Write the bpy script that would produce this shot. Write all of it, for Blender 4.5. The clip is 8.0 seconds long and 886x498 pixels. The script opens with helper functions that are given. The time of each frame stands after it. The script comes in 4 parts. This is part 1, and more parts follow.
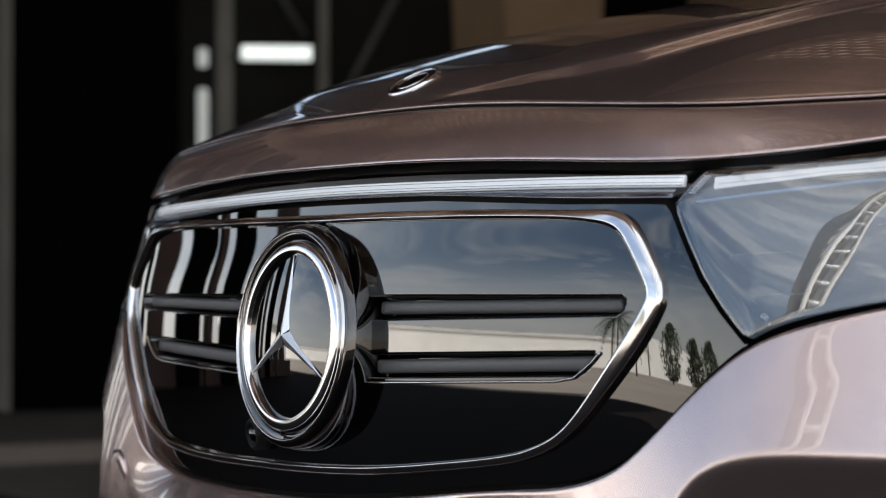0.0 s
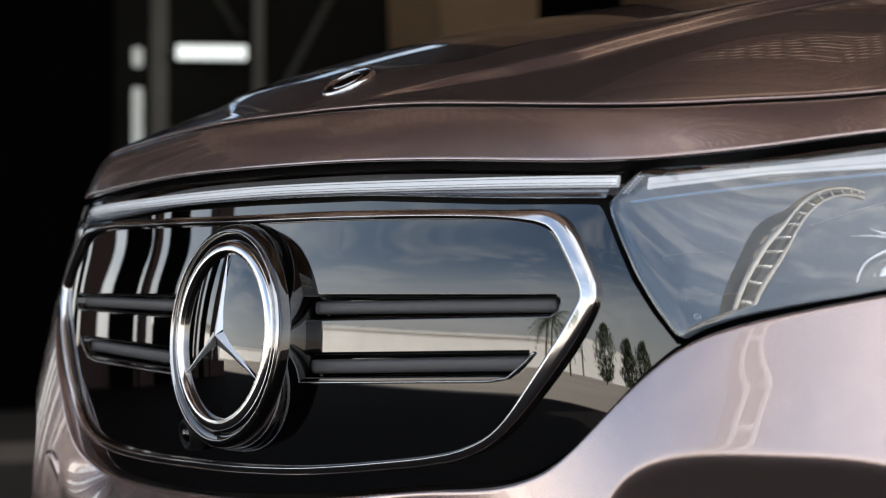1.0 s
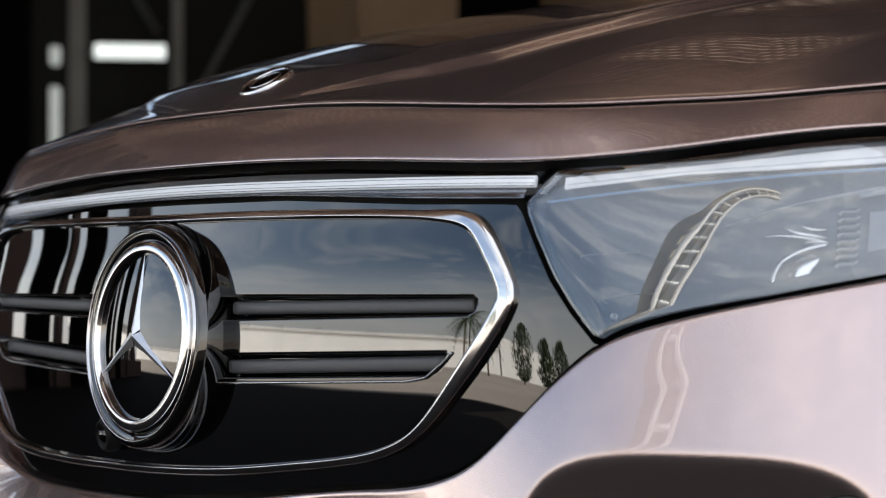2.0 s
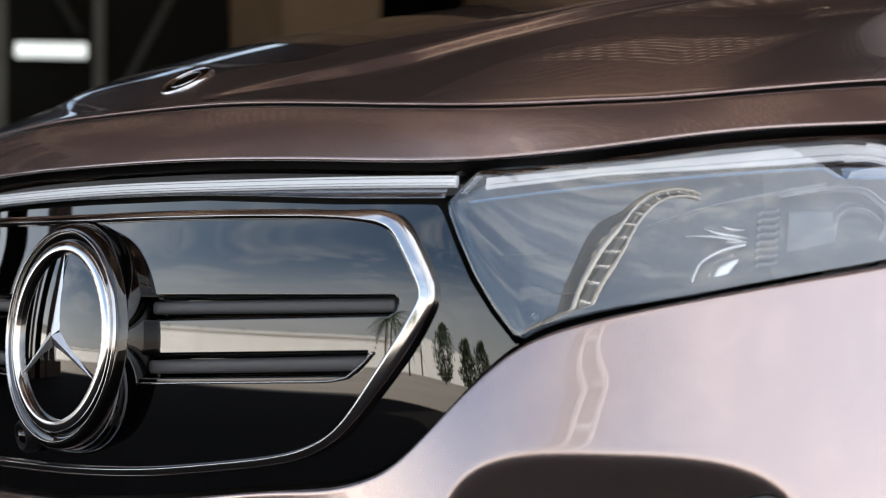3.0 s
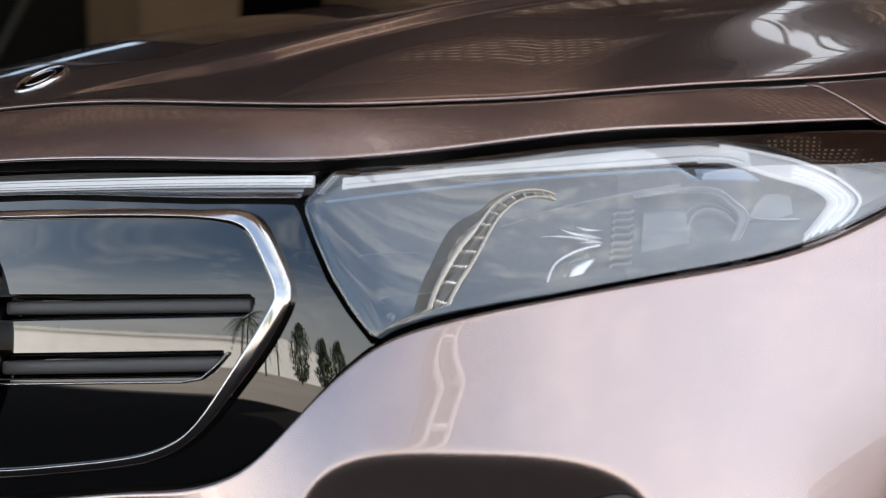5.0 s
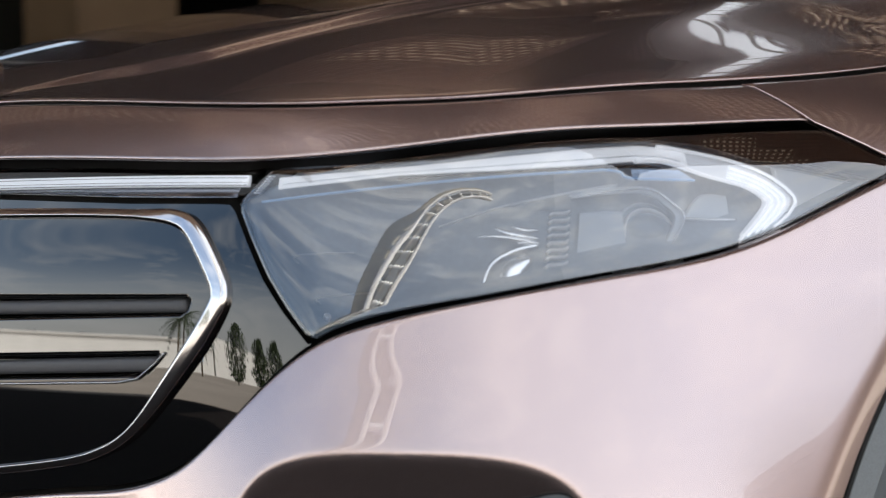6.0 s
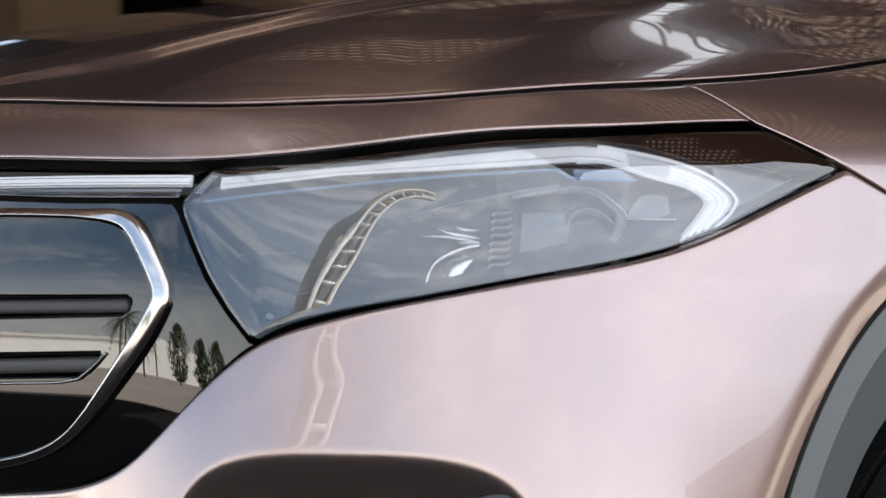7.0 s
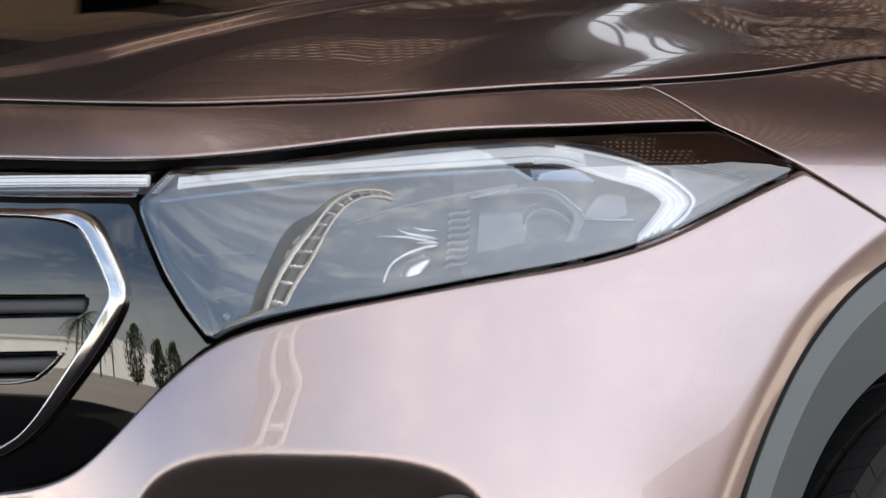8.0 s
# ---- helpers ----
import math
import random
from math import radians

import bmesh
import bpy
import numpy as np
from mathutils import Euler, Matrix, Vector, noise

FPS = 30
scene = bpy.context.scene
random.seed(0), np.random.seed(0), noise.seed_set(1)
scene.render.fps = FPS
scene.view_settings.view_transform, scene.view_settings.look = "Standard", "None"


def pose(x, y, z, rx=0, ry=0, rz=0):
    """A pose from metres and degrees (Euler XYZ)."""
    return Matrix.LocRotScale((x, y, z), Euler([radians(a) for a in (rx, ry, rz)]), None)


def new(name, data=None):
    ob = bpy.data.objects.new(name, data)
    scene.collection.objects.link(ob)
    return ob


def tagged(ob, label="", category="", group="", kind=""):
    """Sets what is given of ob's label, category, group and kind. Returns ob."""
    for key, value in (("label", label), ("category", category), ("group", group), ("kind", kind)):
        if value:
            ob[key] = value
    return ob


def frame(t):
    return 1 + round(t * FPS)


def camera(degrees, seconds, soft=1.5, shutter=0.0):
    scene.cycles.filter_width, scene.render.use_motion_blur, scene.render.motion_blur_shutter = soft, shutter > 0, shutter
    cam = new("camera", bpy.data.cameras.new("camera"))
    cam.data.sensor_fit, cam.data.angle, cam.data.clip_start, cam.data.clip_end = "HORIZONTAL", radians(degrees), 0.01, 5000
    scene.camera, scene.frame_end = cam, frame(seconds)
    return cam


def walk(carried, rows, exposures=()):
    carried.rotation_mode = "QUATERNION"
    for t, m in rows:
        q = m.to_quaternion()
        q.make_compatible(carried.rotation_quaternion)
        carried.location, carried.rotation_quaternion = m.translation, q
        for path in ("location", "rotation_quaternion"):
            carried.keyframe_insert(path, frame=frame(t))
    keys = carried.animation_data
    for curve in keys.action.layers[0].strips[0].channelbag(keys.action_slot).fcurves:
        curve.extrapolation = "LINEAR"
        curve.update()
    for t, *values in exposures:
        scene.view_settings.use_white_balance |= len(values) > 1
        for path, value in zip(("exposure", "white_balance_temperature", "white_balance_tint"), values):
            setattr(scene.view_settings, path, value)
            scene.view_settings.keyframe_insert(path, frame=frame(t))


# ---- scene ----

# ---------------------------------------------------------------- camera
LENS = 21.4
PIVOT, ARM, EYE, TURN, TILT = (2.1316, -1.2327), 0.05, 0.787, 56.3, 1.0
PAN = [(0.0, 0.0), (0.5, 0.674), (1.0, 1.574), (1.5, 2.561), (3.0, 5.421), (3.5, 6.318), (4.0, 7.180), (4.5, 8.049),
       (6.0, 10.362), (6.5, 11.126), (7.0, 11.735), (7.5, 12.282), (8.0, 12.751)]
cam = camera(LENS, 8.0, soft=1.1)
cam.data.dof.use_dof = True
cam.data.dof.focus_distance = 2.3
cam.data.dof.aperture_fstop = 7.1


def eye_row(turned):
    a = radians(TURN - turned)
    return pose(PIVOT[0] - ARM * math.sin(a), PIVOT[1] + ARM * math.cos(a), EYE, 90 + TILT, 0, TURN - turned)


walk(cam, [(t, eye_row(p)) for t, p in PAN], exposures=[(0.0, 1.95), (8.0, 1.95)])

# ---------------------------------------------------------------- world and sun
SUN_ELEV, SUN_AZ = 52.0, 58.0      # the sun stands high over the hall's roof, behind the car and to its left
world = bpy.data.worlds.new("sky")
scene.world = world
world.use_nodes = True
wt = world.node_tree
wt.nodes.clear()
w_out = wt.nodes.new("ShaderNodeOutputWorld")
w_bg = wt.nodes.new("ShaderNodeBackground")
w_sky = wt.nodes.new("ShaderNodeTexSky")
w_sky.sky_type = "NISHITA"
w_sky.sun_disc = False
w_sky.sun_elevation = radians(SUN_ELEV)
w_sky.sun_rotation = radians(SUN_AZ)
w_sky.dust_density = 0.5
w_co = wt.nodes.new("ShaderNodeTexCoord")
w_map = wt.nodes.new("ShaderNodeMapping")
w_map.inputs["Scale"].default_value = (1.7, 1.7, 8.0)
w_no = wt.nodes.new("ShaderNodeTexNoise")
w_no.inputs["Scale"].default_value = 3.0
w_no.inputs["Detail"].default_value = 12
w_no.inputs["Roughness"].default_value = 0.62
w_no.inputs["Distortion"].default_value = 0.8
w_ra = wt.nodes.new("ShaderNodeValToRGB")
w_ra.color_ramp.elements[0].position = 0.47
w_ra.color_ramp.elements[0].color = (0.0, 0.0, 0.0, 1)
w_ra.color_ramp.elements[1].position = 0.68
w_ra.color_ramp.elements[1].color = (0.38, 0.38, 0.38, 1)
w_mx = wt.nodes.new("ShaderNodeMix")
w_mx.data_type = "RGBA"
w_mx.inputs["B"].default_value = (13.2, 13.0, 12.5, 1)
wt.links.new(w_co.outputs["Generated"], w_map.inputs["Vector"])
wt.links.new(w_map.outputs["Vector"], w_no.inputs["Vector"])
wt.links.new(w_no.outputs["Fac"], w_ra.inputs["Fac"])
w_dot = wt.nodes.new("ShaderNodeVectorMath")
w_dot.operation = "DOT_PRODUCT"
w_dot.inputs[1].default_value = (math.sin(radians(SUN_AZ)) * math.cos(radians(SUN_ELEV)), math.cos(radians(SUN_AZ)) * math.cos(radians(SUN_ELEV)), math.sin(radians(SUN_ELEV)))
w_ve = wt.nodes.new("ShaderNodeMapRange")
w_ve.interpolation_type = "SMOOTHSTEP"
w_ve.inputs["From Min"].default_value = -0.3
w_ve.inputs["From Max"].default_value = 0.5
w_ve.inputs["To Min"].default_value = 0.0
w_ve.inputs["To Max"].default_value = 0.38
w_add = wt.nodes.new("ShaderNodeMath")
w_add.operation = "ADD"
w_add.use_clamp = True
wt.links.new(w_co.outputs["Generated"], w_dot.inputs[0])
wt.links.new(w_dot.outputs["Value"], w_ve.inputs["Value"])
wt.links.new(w_ve.outputs["Result"], w_add.inputs[0])
wt.links.new(w_ra.outputs["Color"], w_add.inputs[1])
wt.links.new(w_add.outputs["Value"], w_mx.inputs["Factor"])
wt.links.new(w_sky.outputs["Color"], w_mx.inputs["A"])
w_sep = wt.nodes.new("ShaderNodeSeparateXYZ")
w_hz = wt.nodes.new("ShaderNodeMapRange")
w_hz.interpolation_type = "SMOOTHERSTEP"
w_hz.inputs["From Min"].default_value = 0.0
w_hz.inputs["From Max"].default_value = 0.32
w_hz.inputs["To Min"].default_value = 0.72
w_hz.inputs["To Max"].default_value = 0.0
w_hm = wt.nodes.new("ShaderNodeMix")
w_hm.data_type = "RGBA"
w_hm.inputs["B"].default_value = (11.3, 11.2, 11.2, 1)
wt.links.new(w_co.outputs["Generated"], w_sep.inputs["Vector"])
wt.links.new(w_sep.outputs["Z"], w_hz.inputs["Value"])
wt.links.new(w_hz.outputs["Result"], w_hm.inputs["Factor"])
wt.links.new(w_mx.outputs["Result"], w_hm.inputs["A"])
wt.links.new(w_hm.outputs["Result"], w_bg.inputs["Color"])
w_bg.inputs["Strength"].default_value = 0.052
wt.links.new(w_bg.outputs["Background"], w_out.inputs["Surface"])

sun = new("sun", bpy.data.lights.new("sun", "SUN"))
sun.data.energy = 5.0
sun.data.angle = radians(0.53)
sun.data.color = (1.0, 0.95, 0.88)
sun.rotation_euler = (Vector((0, 0, 0)) - Vector((math.sin(radians(SUN_AZ)) * math.cos(radians(SUN_ELEV)), math.cos(radians(SUN_AZ)) * math.cos(radians(SUN_ELEV)), math.sin(radians(SUN_ELEV))))).to_track_quat("-Z", "Y").to_euler()


# ---------------------------------------------------------------- materials
def mat(name, color, rough=0.5, metal=0.0, coat=0.0, spec=0.5, grain=0.0, grain_scale=60.0, blotch=0.0, blotch_scale=3.0, bump=0.0, emit=None, emit_strength=0.0, coat_rough=0.02):
    m = bpy.data.materials.new(name)
    m.use_nodes = True
    nt = m.node_tree
    b = nt.nodes["Principled BSDF"]
    b.inputs["Base Color"].default_value = (*color, 1)
    b.inputs["Roughness"].default_value = rough
    b.inputs["Metallic"].default_value = metal
    b.inputs["Specular IOR Level"].default_value = spec
    b.inputs["Coat Weight"].default_value = coat
    b.inputs["Coat Roughness"].default_value = coat_rough
    b.inputs["Coat IOR"].default_value = 1.6
    co = nt.nodes.new("ShaderNodeTexCoord")
    if blotch or grain:
        last = None
        for amount, scale, det in ((blotch, blotch_scale, 5), (grain, grain_scale, 3)):
            if not amount:
                continue
            no = nt.nodes.new("ShaderNodeTexNoise")
            no.inputs["Scale"].default_value = scale
            no.inputs["Detail"].default_value = det
            nt.links.new(co.outputs["Object"], no.inputs["Vector"])
            mr = nt.nodes.new("ShaderNodeMapRange")
            mr.inputs["From Min"].default_value = 0.25
            mr.inputs["From Max"].default_value = 0.75
            mr.inputs["To Min"].default_value = 1 - amount
            mr.inputs["To Max"].default_value = 1 + amount
            nt.links.new(no.outputs["Fac"], mr.inputs["Value"])
            mx = nt.nodes.new("ShaderNodeMix")
            mx.data_type = "RGBA"
            mx.blend_type = "MULTIPLY"
            mx.inputs["Factor"].default_value = 1.0
            if last is None:
                mx.inputs["A"].default_value = (*color, 1)
            else:
                nt.links.new(last, mx.inputs["A"])
            nt.links.new(mr.outputs["Result"], mx.inputs["B"])
            last = mx.outputs["Result"]
        nt.links.new(last, b.inputs["Base Color"])
    if bump:
        no = nt.nodes.new("ShaderNodeTexNoise")
        no.inputs["Scale"].default_value = grain_scale
        no.inputs["Detail"].default_value = 4
        nt.links.new(co.outputs["Object"], no.inputs["Vector"])
        bp = nt.nodes.new("ShaderNodeBump")
        bp.inputs["Strength"].default_value = bump
        bp.inputs["Distance"].default_value = 0.005
        nt.links.new(no.outputs["Fac"], bp.inputs["Height"])
        nt.links.new(bp.outputs["Normal"], b.inputs["Normal"])
    if emit:
        b.inputs["Emission Color"].default_value = (*emit, 1)
        b.inputs["Emission Strength"].default_value = emit_strength
    return m


def clear_cover(name, tint=(0.93, 0.95, 0.97), ior=1.5):
    """Thin clear cover: a Fresnel share of mirror gloss over straight transmission."""
    m = bpy.data.materials.new(name)
    m.use_nodes = True
    nt = m.node_tree
    nt.nodes.clear()
    out = nt.nodes.new("ShaderNodeOutputMaterial")
    mix = nt.nodes.new("ShaderNodeMixShader")
    tr = nt.nodes.new("ShaderNodeBsdfTransparent")
    tr.inputs["Color"].default_value = (*tint, 1)
    gl = nt.nodes.new("ShaderNodeBsdfGlossy")
    gl.inputs["Roughness"].default_value = 0.01
    fr = nt.nodes.new("ShaderNodeFresnel")
    fr.inputs["IOR"].default_value = ior
    nt.links.new(fr.outputs["Fac"], mix.inputs["Fac"])
    nt.links.new(tr.outputs["BSDF"], mix.inputs[1])
    nt.links.new(gl.outputs["BSDF"], mix.inputs[2])
    nt.links.new(mix.outputs["Shader"], out.inputs["Surface"])
    return m


M_PAINT = mat("rose_metallic_paint", (0.505, 0.404, 0.394), rough=0.26, metal=0.91, coat=1.0, grain=0.06, grain_scale=2600, coat_rough=0.004)
M_GLOSS = mat("piano_black", (0.001, 0.001, 0.0011), rough=0.012, spec=1.0, coat=0.3)
M_BLACK = mat("black_rubber", (0.004, 0.004, 0.004), rough=0.55, spec=0.25, grain=0.2, grain_scale=300)
M_SLAT = mat("graphite_plastic", (0.09, 0.09, 0.095), rough=0.45, grain=0.12, grain_scale=900)
M_STAR = mat("polished_aluminium", (0.93, 0.92, 0.92), rough=0.34, metal=1.0)
M_CHROME = mat("chrome", (0.74, 0.74, 0.755), rough=0.09, metal=1.0)
M_SATIN = mat("satin_chrome", (0.55, 0.55, 0.57), rough=0.16, metal=1.0)
M_CLAD = mat("grey_plastic_cladding", (0.17, 0.19, 0.20), rough=0.38, grain=0.15, grain_scale=700, bump=0.08)
M_TYRE = mat("tyre_rubber", (0.007, 0.007, 0.0078), rough=0.6, grain=0.25, grain_scale=120, blotch=0.2, blotch_scale=12)
M_RIM = mat("machined_alloy", (0.5, 0.5, 0.52), rough=0.3, metal=1.0)
# Translucent panes added in place of open lattice, for light without sun spots.
M_PANE = bpy.data.materials.new("milky_roof_pane")
M_PANE.use_nodes = True
nt = M_PANE.node_tree
nt.nodes.clear()
p_out, p_tr = nt.nodes.new("ShaderNodeOutputMaterial"), nt.nodes.new("ShaderNodeBsdfTranslucent")
p_tr.inputs["Color"].default_value = (0.42, 0.36, 0.31, 1)
nt.links.new(p_tr.outputs["BSDF"], p_out.inputs["Surface"])
M_FROST = M_PANE.copy()
M_FROST.name = "frosted_skylight"
M_FROST.node_tree.nodes["Translucent BSDF"].inputs["Color"].default_value = (0.47, 0.49, 0.515, 1)
M_COVER = clear_cover("clear_polycarbonate", ior=2.6)
M_LAMPLIGHT = mat("lamp_pale_bezel", (0.82, 0.83, 0.84), rough=0.4, metal=0.1)
M_LAMPBOX = mat("lamp_pale_housing", (0.66, 0.71, 0.77), rough=0.4, metal=0.0)
M_LAMPMID = mat("lamp_grey_module", (0.63, 0.68, 0.73), rough=0.45, metal=0.0)
M_BEZEL = mat("lamp_pale_silver_bezel", (0.42, 0.47, 0.53), rough=0.48, metal=0.0, grain=0.05, grain_scale=200)
M_LAMPGREY = mat("lamp_silver_bezel", (0.32, 0.38, 0.45), rough=0.5, metal=0.0, grain=0.05, grain_scale=200)
M_LAMPDARK = mat("lamp_dark_bezel", (0.003, 0.003, 0.0035), rough=0.2, spec=0.3)
M_LAMPCHROME = mat("lamp_reflector", (0.95, 0.95, 0.96), rough=0.16, metal=1.0)
M_BAR = mat("light_bar_white", (0.8, 0.82, 0.85), rough=0.3, emit=(0.93, 0.95, 1.0), emit_strength=0.10)
M_BARSTEP = mat("light_bar_metal", (0.42, 0.44, 0.48), rough=0.07, metal=1.0, blotch=0.06, blotch_scale=30)
M_DRL = mat("light_guide_white", (0.8, 0.82, 0.85), rough=0.25, emit=(0.93, 0.95, 1.0), emit_strength=0.13)
M_BARCOVER = clear_cover("clear_bar_cover", ior=1.34)
M_GUIDE = mat("milky_light_guide", (0.62, 0.65, 0.70), rough=0.35, emit=(0.93, 0.95, 1.0), emit_strength=0.085)
# Faint glow added so the fillet is not lost in shadow.
M_PALEBLUE = mat("glowing_pale_blue_plastic", (0.45, 0.58, 0.76), rough=0.4, emit=(0.6, 0.75, 1.0), emit_strength=0.04)
M_BLUE = mat("blue_accent", (0.30, 0.48, 0.75), rough=0.3, emit=(0.4, 0.6, 0.9), emit_strength=0.05)
# Dark floor colour that also carries the shade under the roof.
M_GROUND = mat("shaded_dark_asphalt", (0.015, 0.0122, 0.0110), rough=0.85, spec=0.05, grain=0.3, grain_scale=40, blotch=0.3, blotch_scale=0.4, bump=0.3)
M_FLOOR = mat("worn_concrete_floor", (0.085, 0.081, 0.075), rough=0.8, spec=0.2, grain=0.25, grain_scale=6, blotch=0.35, blotch_scale=0.8)
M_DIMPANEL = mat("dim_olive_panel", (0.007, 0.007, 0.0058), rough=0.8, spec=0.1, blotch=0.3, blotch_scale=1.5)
M_PLAZA = mat("pale_paving", (0.30, 0.266, 0.228), rough=0.85, grain=0.15, grain_scale=8, blotch=0.2, blotch_scale=0.1)
# Near-black colour carries the darkness of the unlit hall.
M_HALL = mat("unlit_hall_panel", (0.0012, 0.0011, 0.0011), rough=0.9, spec=0.03, grain=0.3, grain_scale=3)
M_STEEL = mat("grey_painted_steel", (0.10, 0.098, 0.088), rough=0.6, blotch=0.15, blotch_scale=2)
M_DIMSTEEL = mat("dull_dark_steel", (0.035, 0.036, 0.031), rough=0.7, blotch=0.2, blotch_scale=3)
M_LATTICE = mat("pale_brown_lattice", (0.090, 0.038, 0.027), rough=0.6, blotch=0.2, blotch_scale=2)
M_TAN = mat("tan_timber", (0.16, 0.105, 0.06), rough=0.7, blotch=0.25, blotch_scale=1.5)
M_SLATWOOD = mat("brown_timber_slat", (0.060, 0.026, 0.018), rough=0.6, blotch=0.2, blotch_scale=2)
# Darker deck colour, chosen so the bonnet reflects a black area.
M_DECK = mat("darkened_deck", (0.022, 0.012, 0.009), rough=0.7, spec=0.2, blotch=0.35, blotch_scale=0.9)
M_WHITEWALL = mat("white_plaster_wall", (0.82, 0.81, 0.78), rough=0.8, blotch=0.06, blotch_scale=0.2)
M_GREYROOF = mat("grey_metal_roof", (0.20, 0.21, 0.22), rough=0.6, blotch=0.1, blotch_scale=0.3)
M_TUBE = mat("lamp_tube_lit", (0.9, 0.9, 0.9), rough=0.4, emit=(0.93, 1.0, 0.97), emit_strength=0.25)
M_WINDOW = mat("frosted_window_strip", (0.6, 0.62, 0.6), rough=0.4, emit=(0.86, 0.95, 0.9), emit_strength=0.052)
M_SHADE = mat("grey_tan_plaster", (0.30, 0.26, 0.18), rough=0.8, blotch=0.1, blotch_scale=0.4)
M_SAND = mat("sandstone", (0.40, 0.31, 0.255), rough=0.8, blotch=0.15, blotch_scale=0.5)
M_TRUNK = mat("palm_trunk", (0.14, 0.10, 0.07), rough=0.9, blotch=0.3, blotch_scale=3)
M_LEAF = mat("palm_leaf", (0.035, 0.055, 0.018), rough=0.6, blotch=0.3, blotch_scale=2)


# ---------------------------------------------------------------- mesh helpers
def part(name, bm, material, parent, label="", smooth=True):
    me = bpy.data.meshes.new(name)
    bm.normal_update()
    bm.to_mesh(me)
    bm.free()
    me.materials.append(material)
    if smooth:
        me.shade_smooth()
    ob = new(name, me)
    ob.parent = parent
    if label:
        ob["label"] = label
    return ob


def spline(points, closed=False):
    """Natural cubic spline through (x, y) pairs, as a function of x."""
    xs = np.array([p[0] for p in points], float)
    ys = np.array([p[1] for p in points], float)
    n = len(xs)
    h = np.diff(xs)
    a = np.zeros((n, n))
    r = np.zeros(n)
    a[0, 0] = a[-1, -1] = 1
    for i in range(1, n - 1):
        a[i, i - 1], a[i, i], a[i, i + 1] = h[i - 1], 2 * (h[i - 1] + h[i]), h[i]
        r[i] = 6 * ((ys[i + 1] - ys[i]) / h[i] - (ys[i] - ys[i - 1]) / h[i - 1])
    m = np.linalg.solve(a, r)

    def f(x):
        x = np.clip(np.asarray(x, float), xs[0], xs[-1])
        i = np.clip(np.searchsorted(xs, x) - 1, 0, n - 2)
        u, v = xs[i + 1] - x, x - xs[i]
        return m[i] * u ** 3 / (6 * h[i]) + m[i + 1] * v ** 3 / (6 * h[i]) + (ys[i] / h[i] - m[i] * h[i] / 6) * u + (ys[i + 1] / h[i] - m[i + 1] * h[i] / 6) * v
    return f


def line(points):
    xs, ys = [p[0] for p in points], [p[1] for p in points]
    return lambda x: np.interp(x, xs, ys)


def grid_bm(p, flip=False, wrap=False):
    """A mesh over an array of points (rows, columns, 3)."""
    bm = bmesh.new()
    rows, cols = p.shape[:2]
    v = [[bm.verts.new(p[i, j]) for j in range(cols)] for i in range(rows)]
    for i in range(rows - 1):
        for j in range(cols - (0 if wrap else 1)):
            k = (j + 1) % cols
            q = (v[i][j], v[i][k], v[i + 1][k], v[i + 1][j])
            bm.faces.new(q[::-1] if flip else q)
    return bm


def box_bm(bm, x0, x1, y0, y1, z0, z1, m=None):
    vs = [bm.verts.new((m @ Vector(c)) if m else c) for c in ((x0, y0, z0), (x1, y0, z0), (x1, y1, z0), (x0, y1, z0), (x0, y0, z1), (x1, y0, z1), (x1, y1, z1), (x0, y1, z1))]
    for f in ((3, 2, 1, 0), (4, 5, 6, 7), (0, 1, 5, 4), (1, 2, 6, 5), (2, 3, 7, 6), (3, 0, 4, 7)):
        bm.faces.new([vs[i] for i in f])
    return bm


def sweep_bm(path, profile, closed=False, normals=None, widen=None):
    """Profile (across, out) carried along a path of points; normals give the 'out' way at each."""
    path = np.asarray(path, float)
    n = len(path)
    rows = []
    for i in range(n):
        a, b = path[(i - 1) % n if closed else max(i - 1, 0)], path[(i + 1) % n if closed else min(i + 1, n - 1)]
        t = (b - a) / np.linalg.norm(b - a)
        o = normals[i] - t * (normals[i] @ t)
        o = o / np.linalg.norm(o)
        c = np.cross(t, o)
        k = 1.0 if widen is None else widen[i]
        rows.append([path[i] + c * u * k + o * w for u, w in profile])
    if closed:
        rows.append(rows[0])
    bm = grid_bm(np.array(rows), wrap=True)
    if closed:
        bmesh.ops.remove_doubles(bm, verts=bm.verts, dist=1e-6)
    else:
        bm.verts.ensure_lookup_table()
        k = len(profile)
        bm.faces.new([bm.verts[i] for i in range(k)])
        bm.faces.new([bm.verts[(n - 1) * k + i] for i in reversed(range(k))])
    bmesh.ops.recalc_face_normals(bm, faces=bm.faces)
    return bm


def oval(w, h, n=10, power=1.0):
    out = []
    for i in range(n):
        a = 2 * math.pi * i / n
        c, s = math.cos(a), math.sin(a)
        out.append((w / 2 * math.copysign(abs(c) ** power, c), h / 2 * math.copysign(abs(s) ** power, s)))
    return out


def smooth_path(points, per=8):
    p = [points[0]] + list(points) + [points[-1]]
    p = np.array(p, float)
    out = []
    for i in range(1, len(p) - 2):
        a, b, c, d = p[i - 1], p[i], p[i + 1], p[i + 2]
        for k in range(per):
            t = k / per
            out.append(0.5 * (2 * b + (c - a) * t + (2 * a - 5 * b + 4 * c - d) * t * t + (3 * b - a - 3 * c + d) * t ** 3))
    out.append(p[-2])
    return np.array(out)


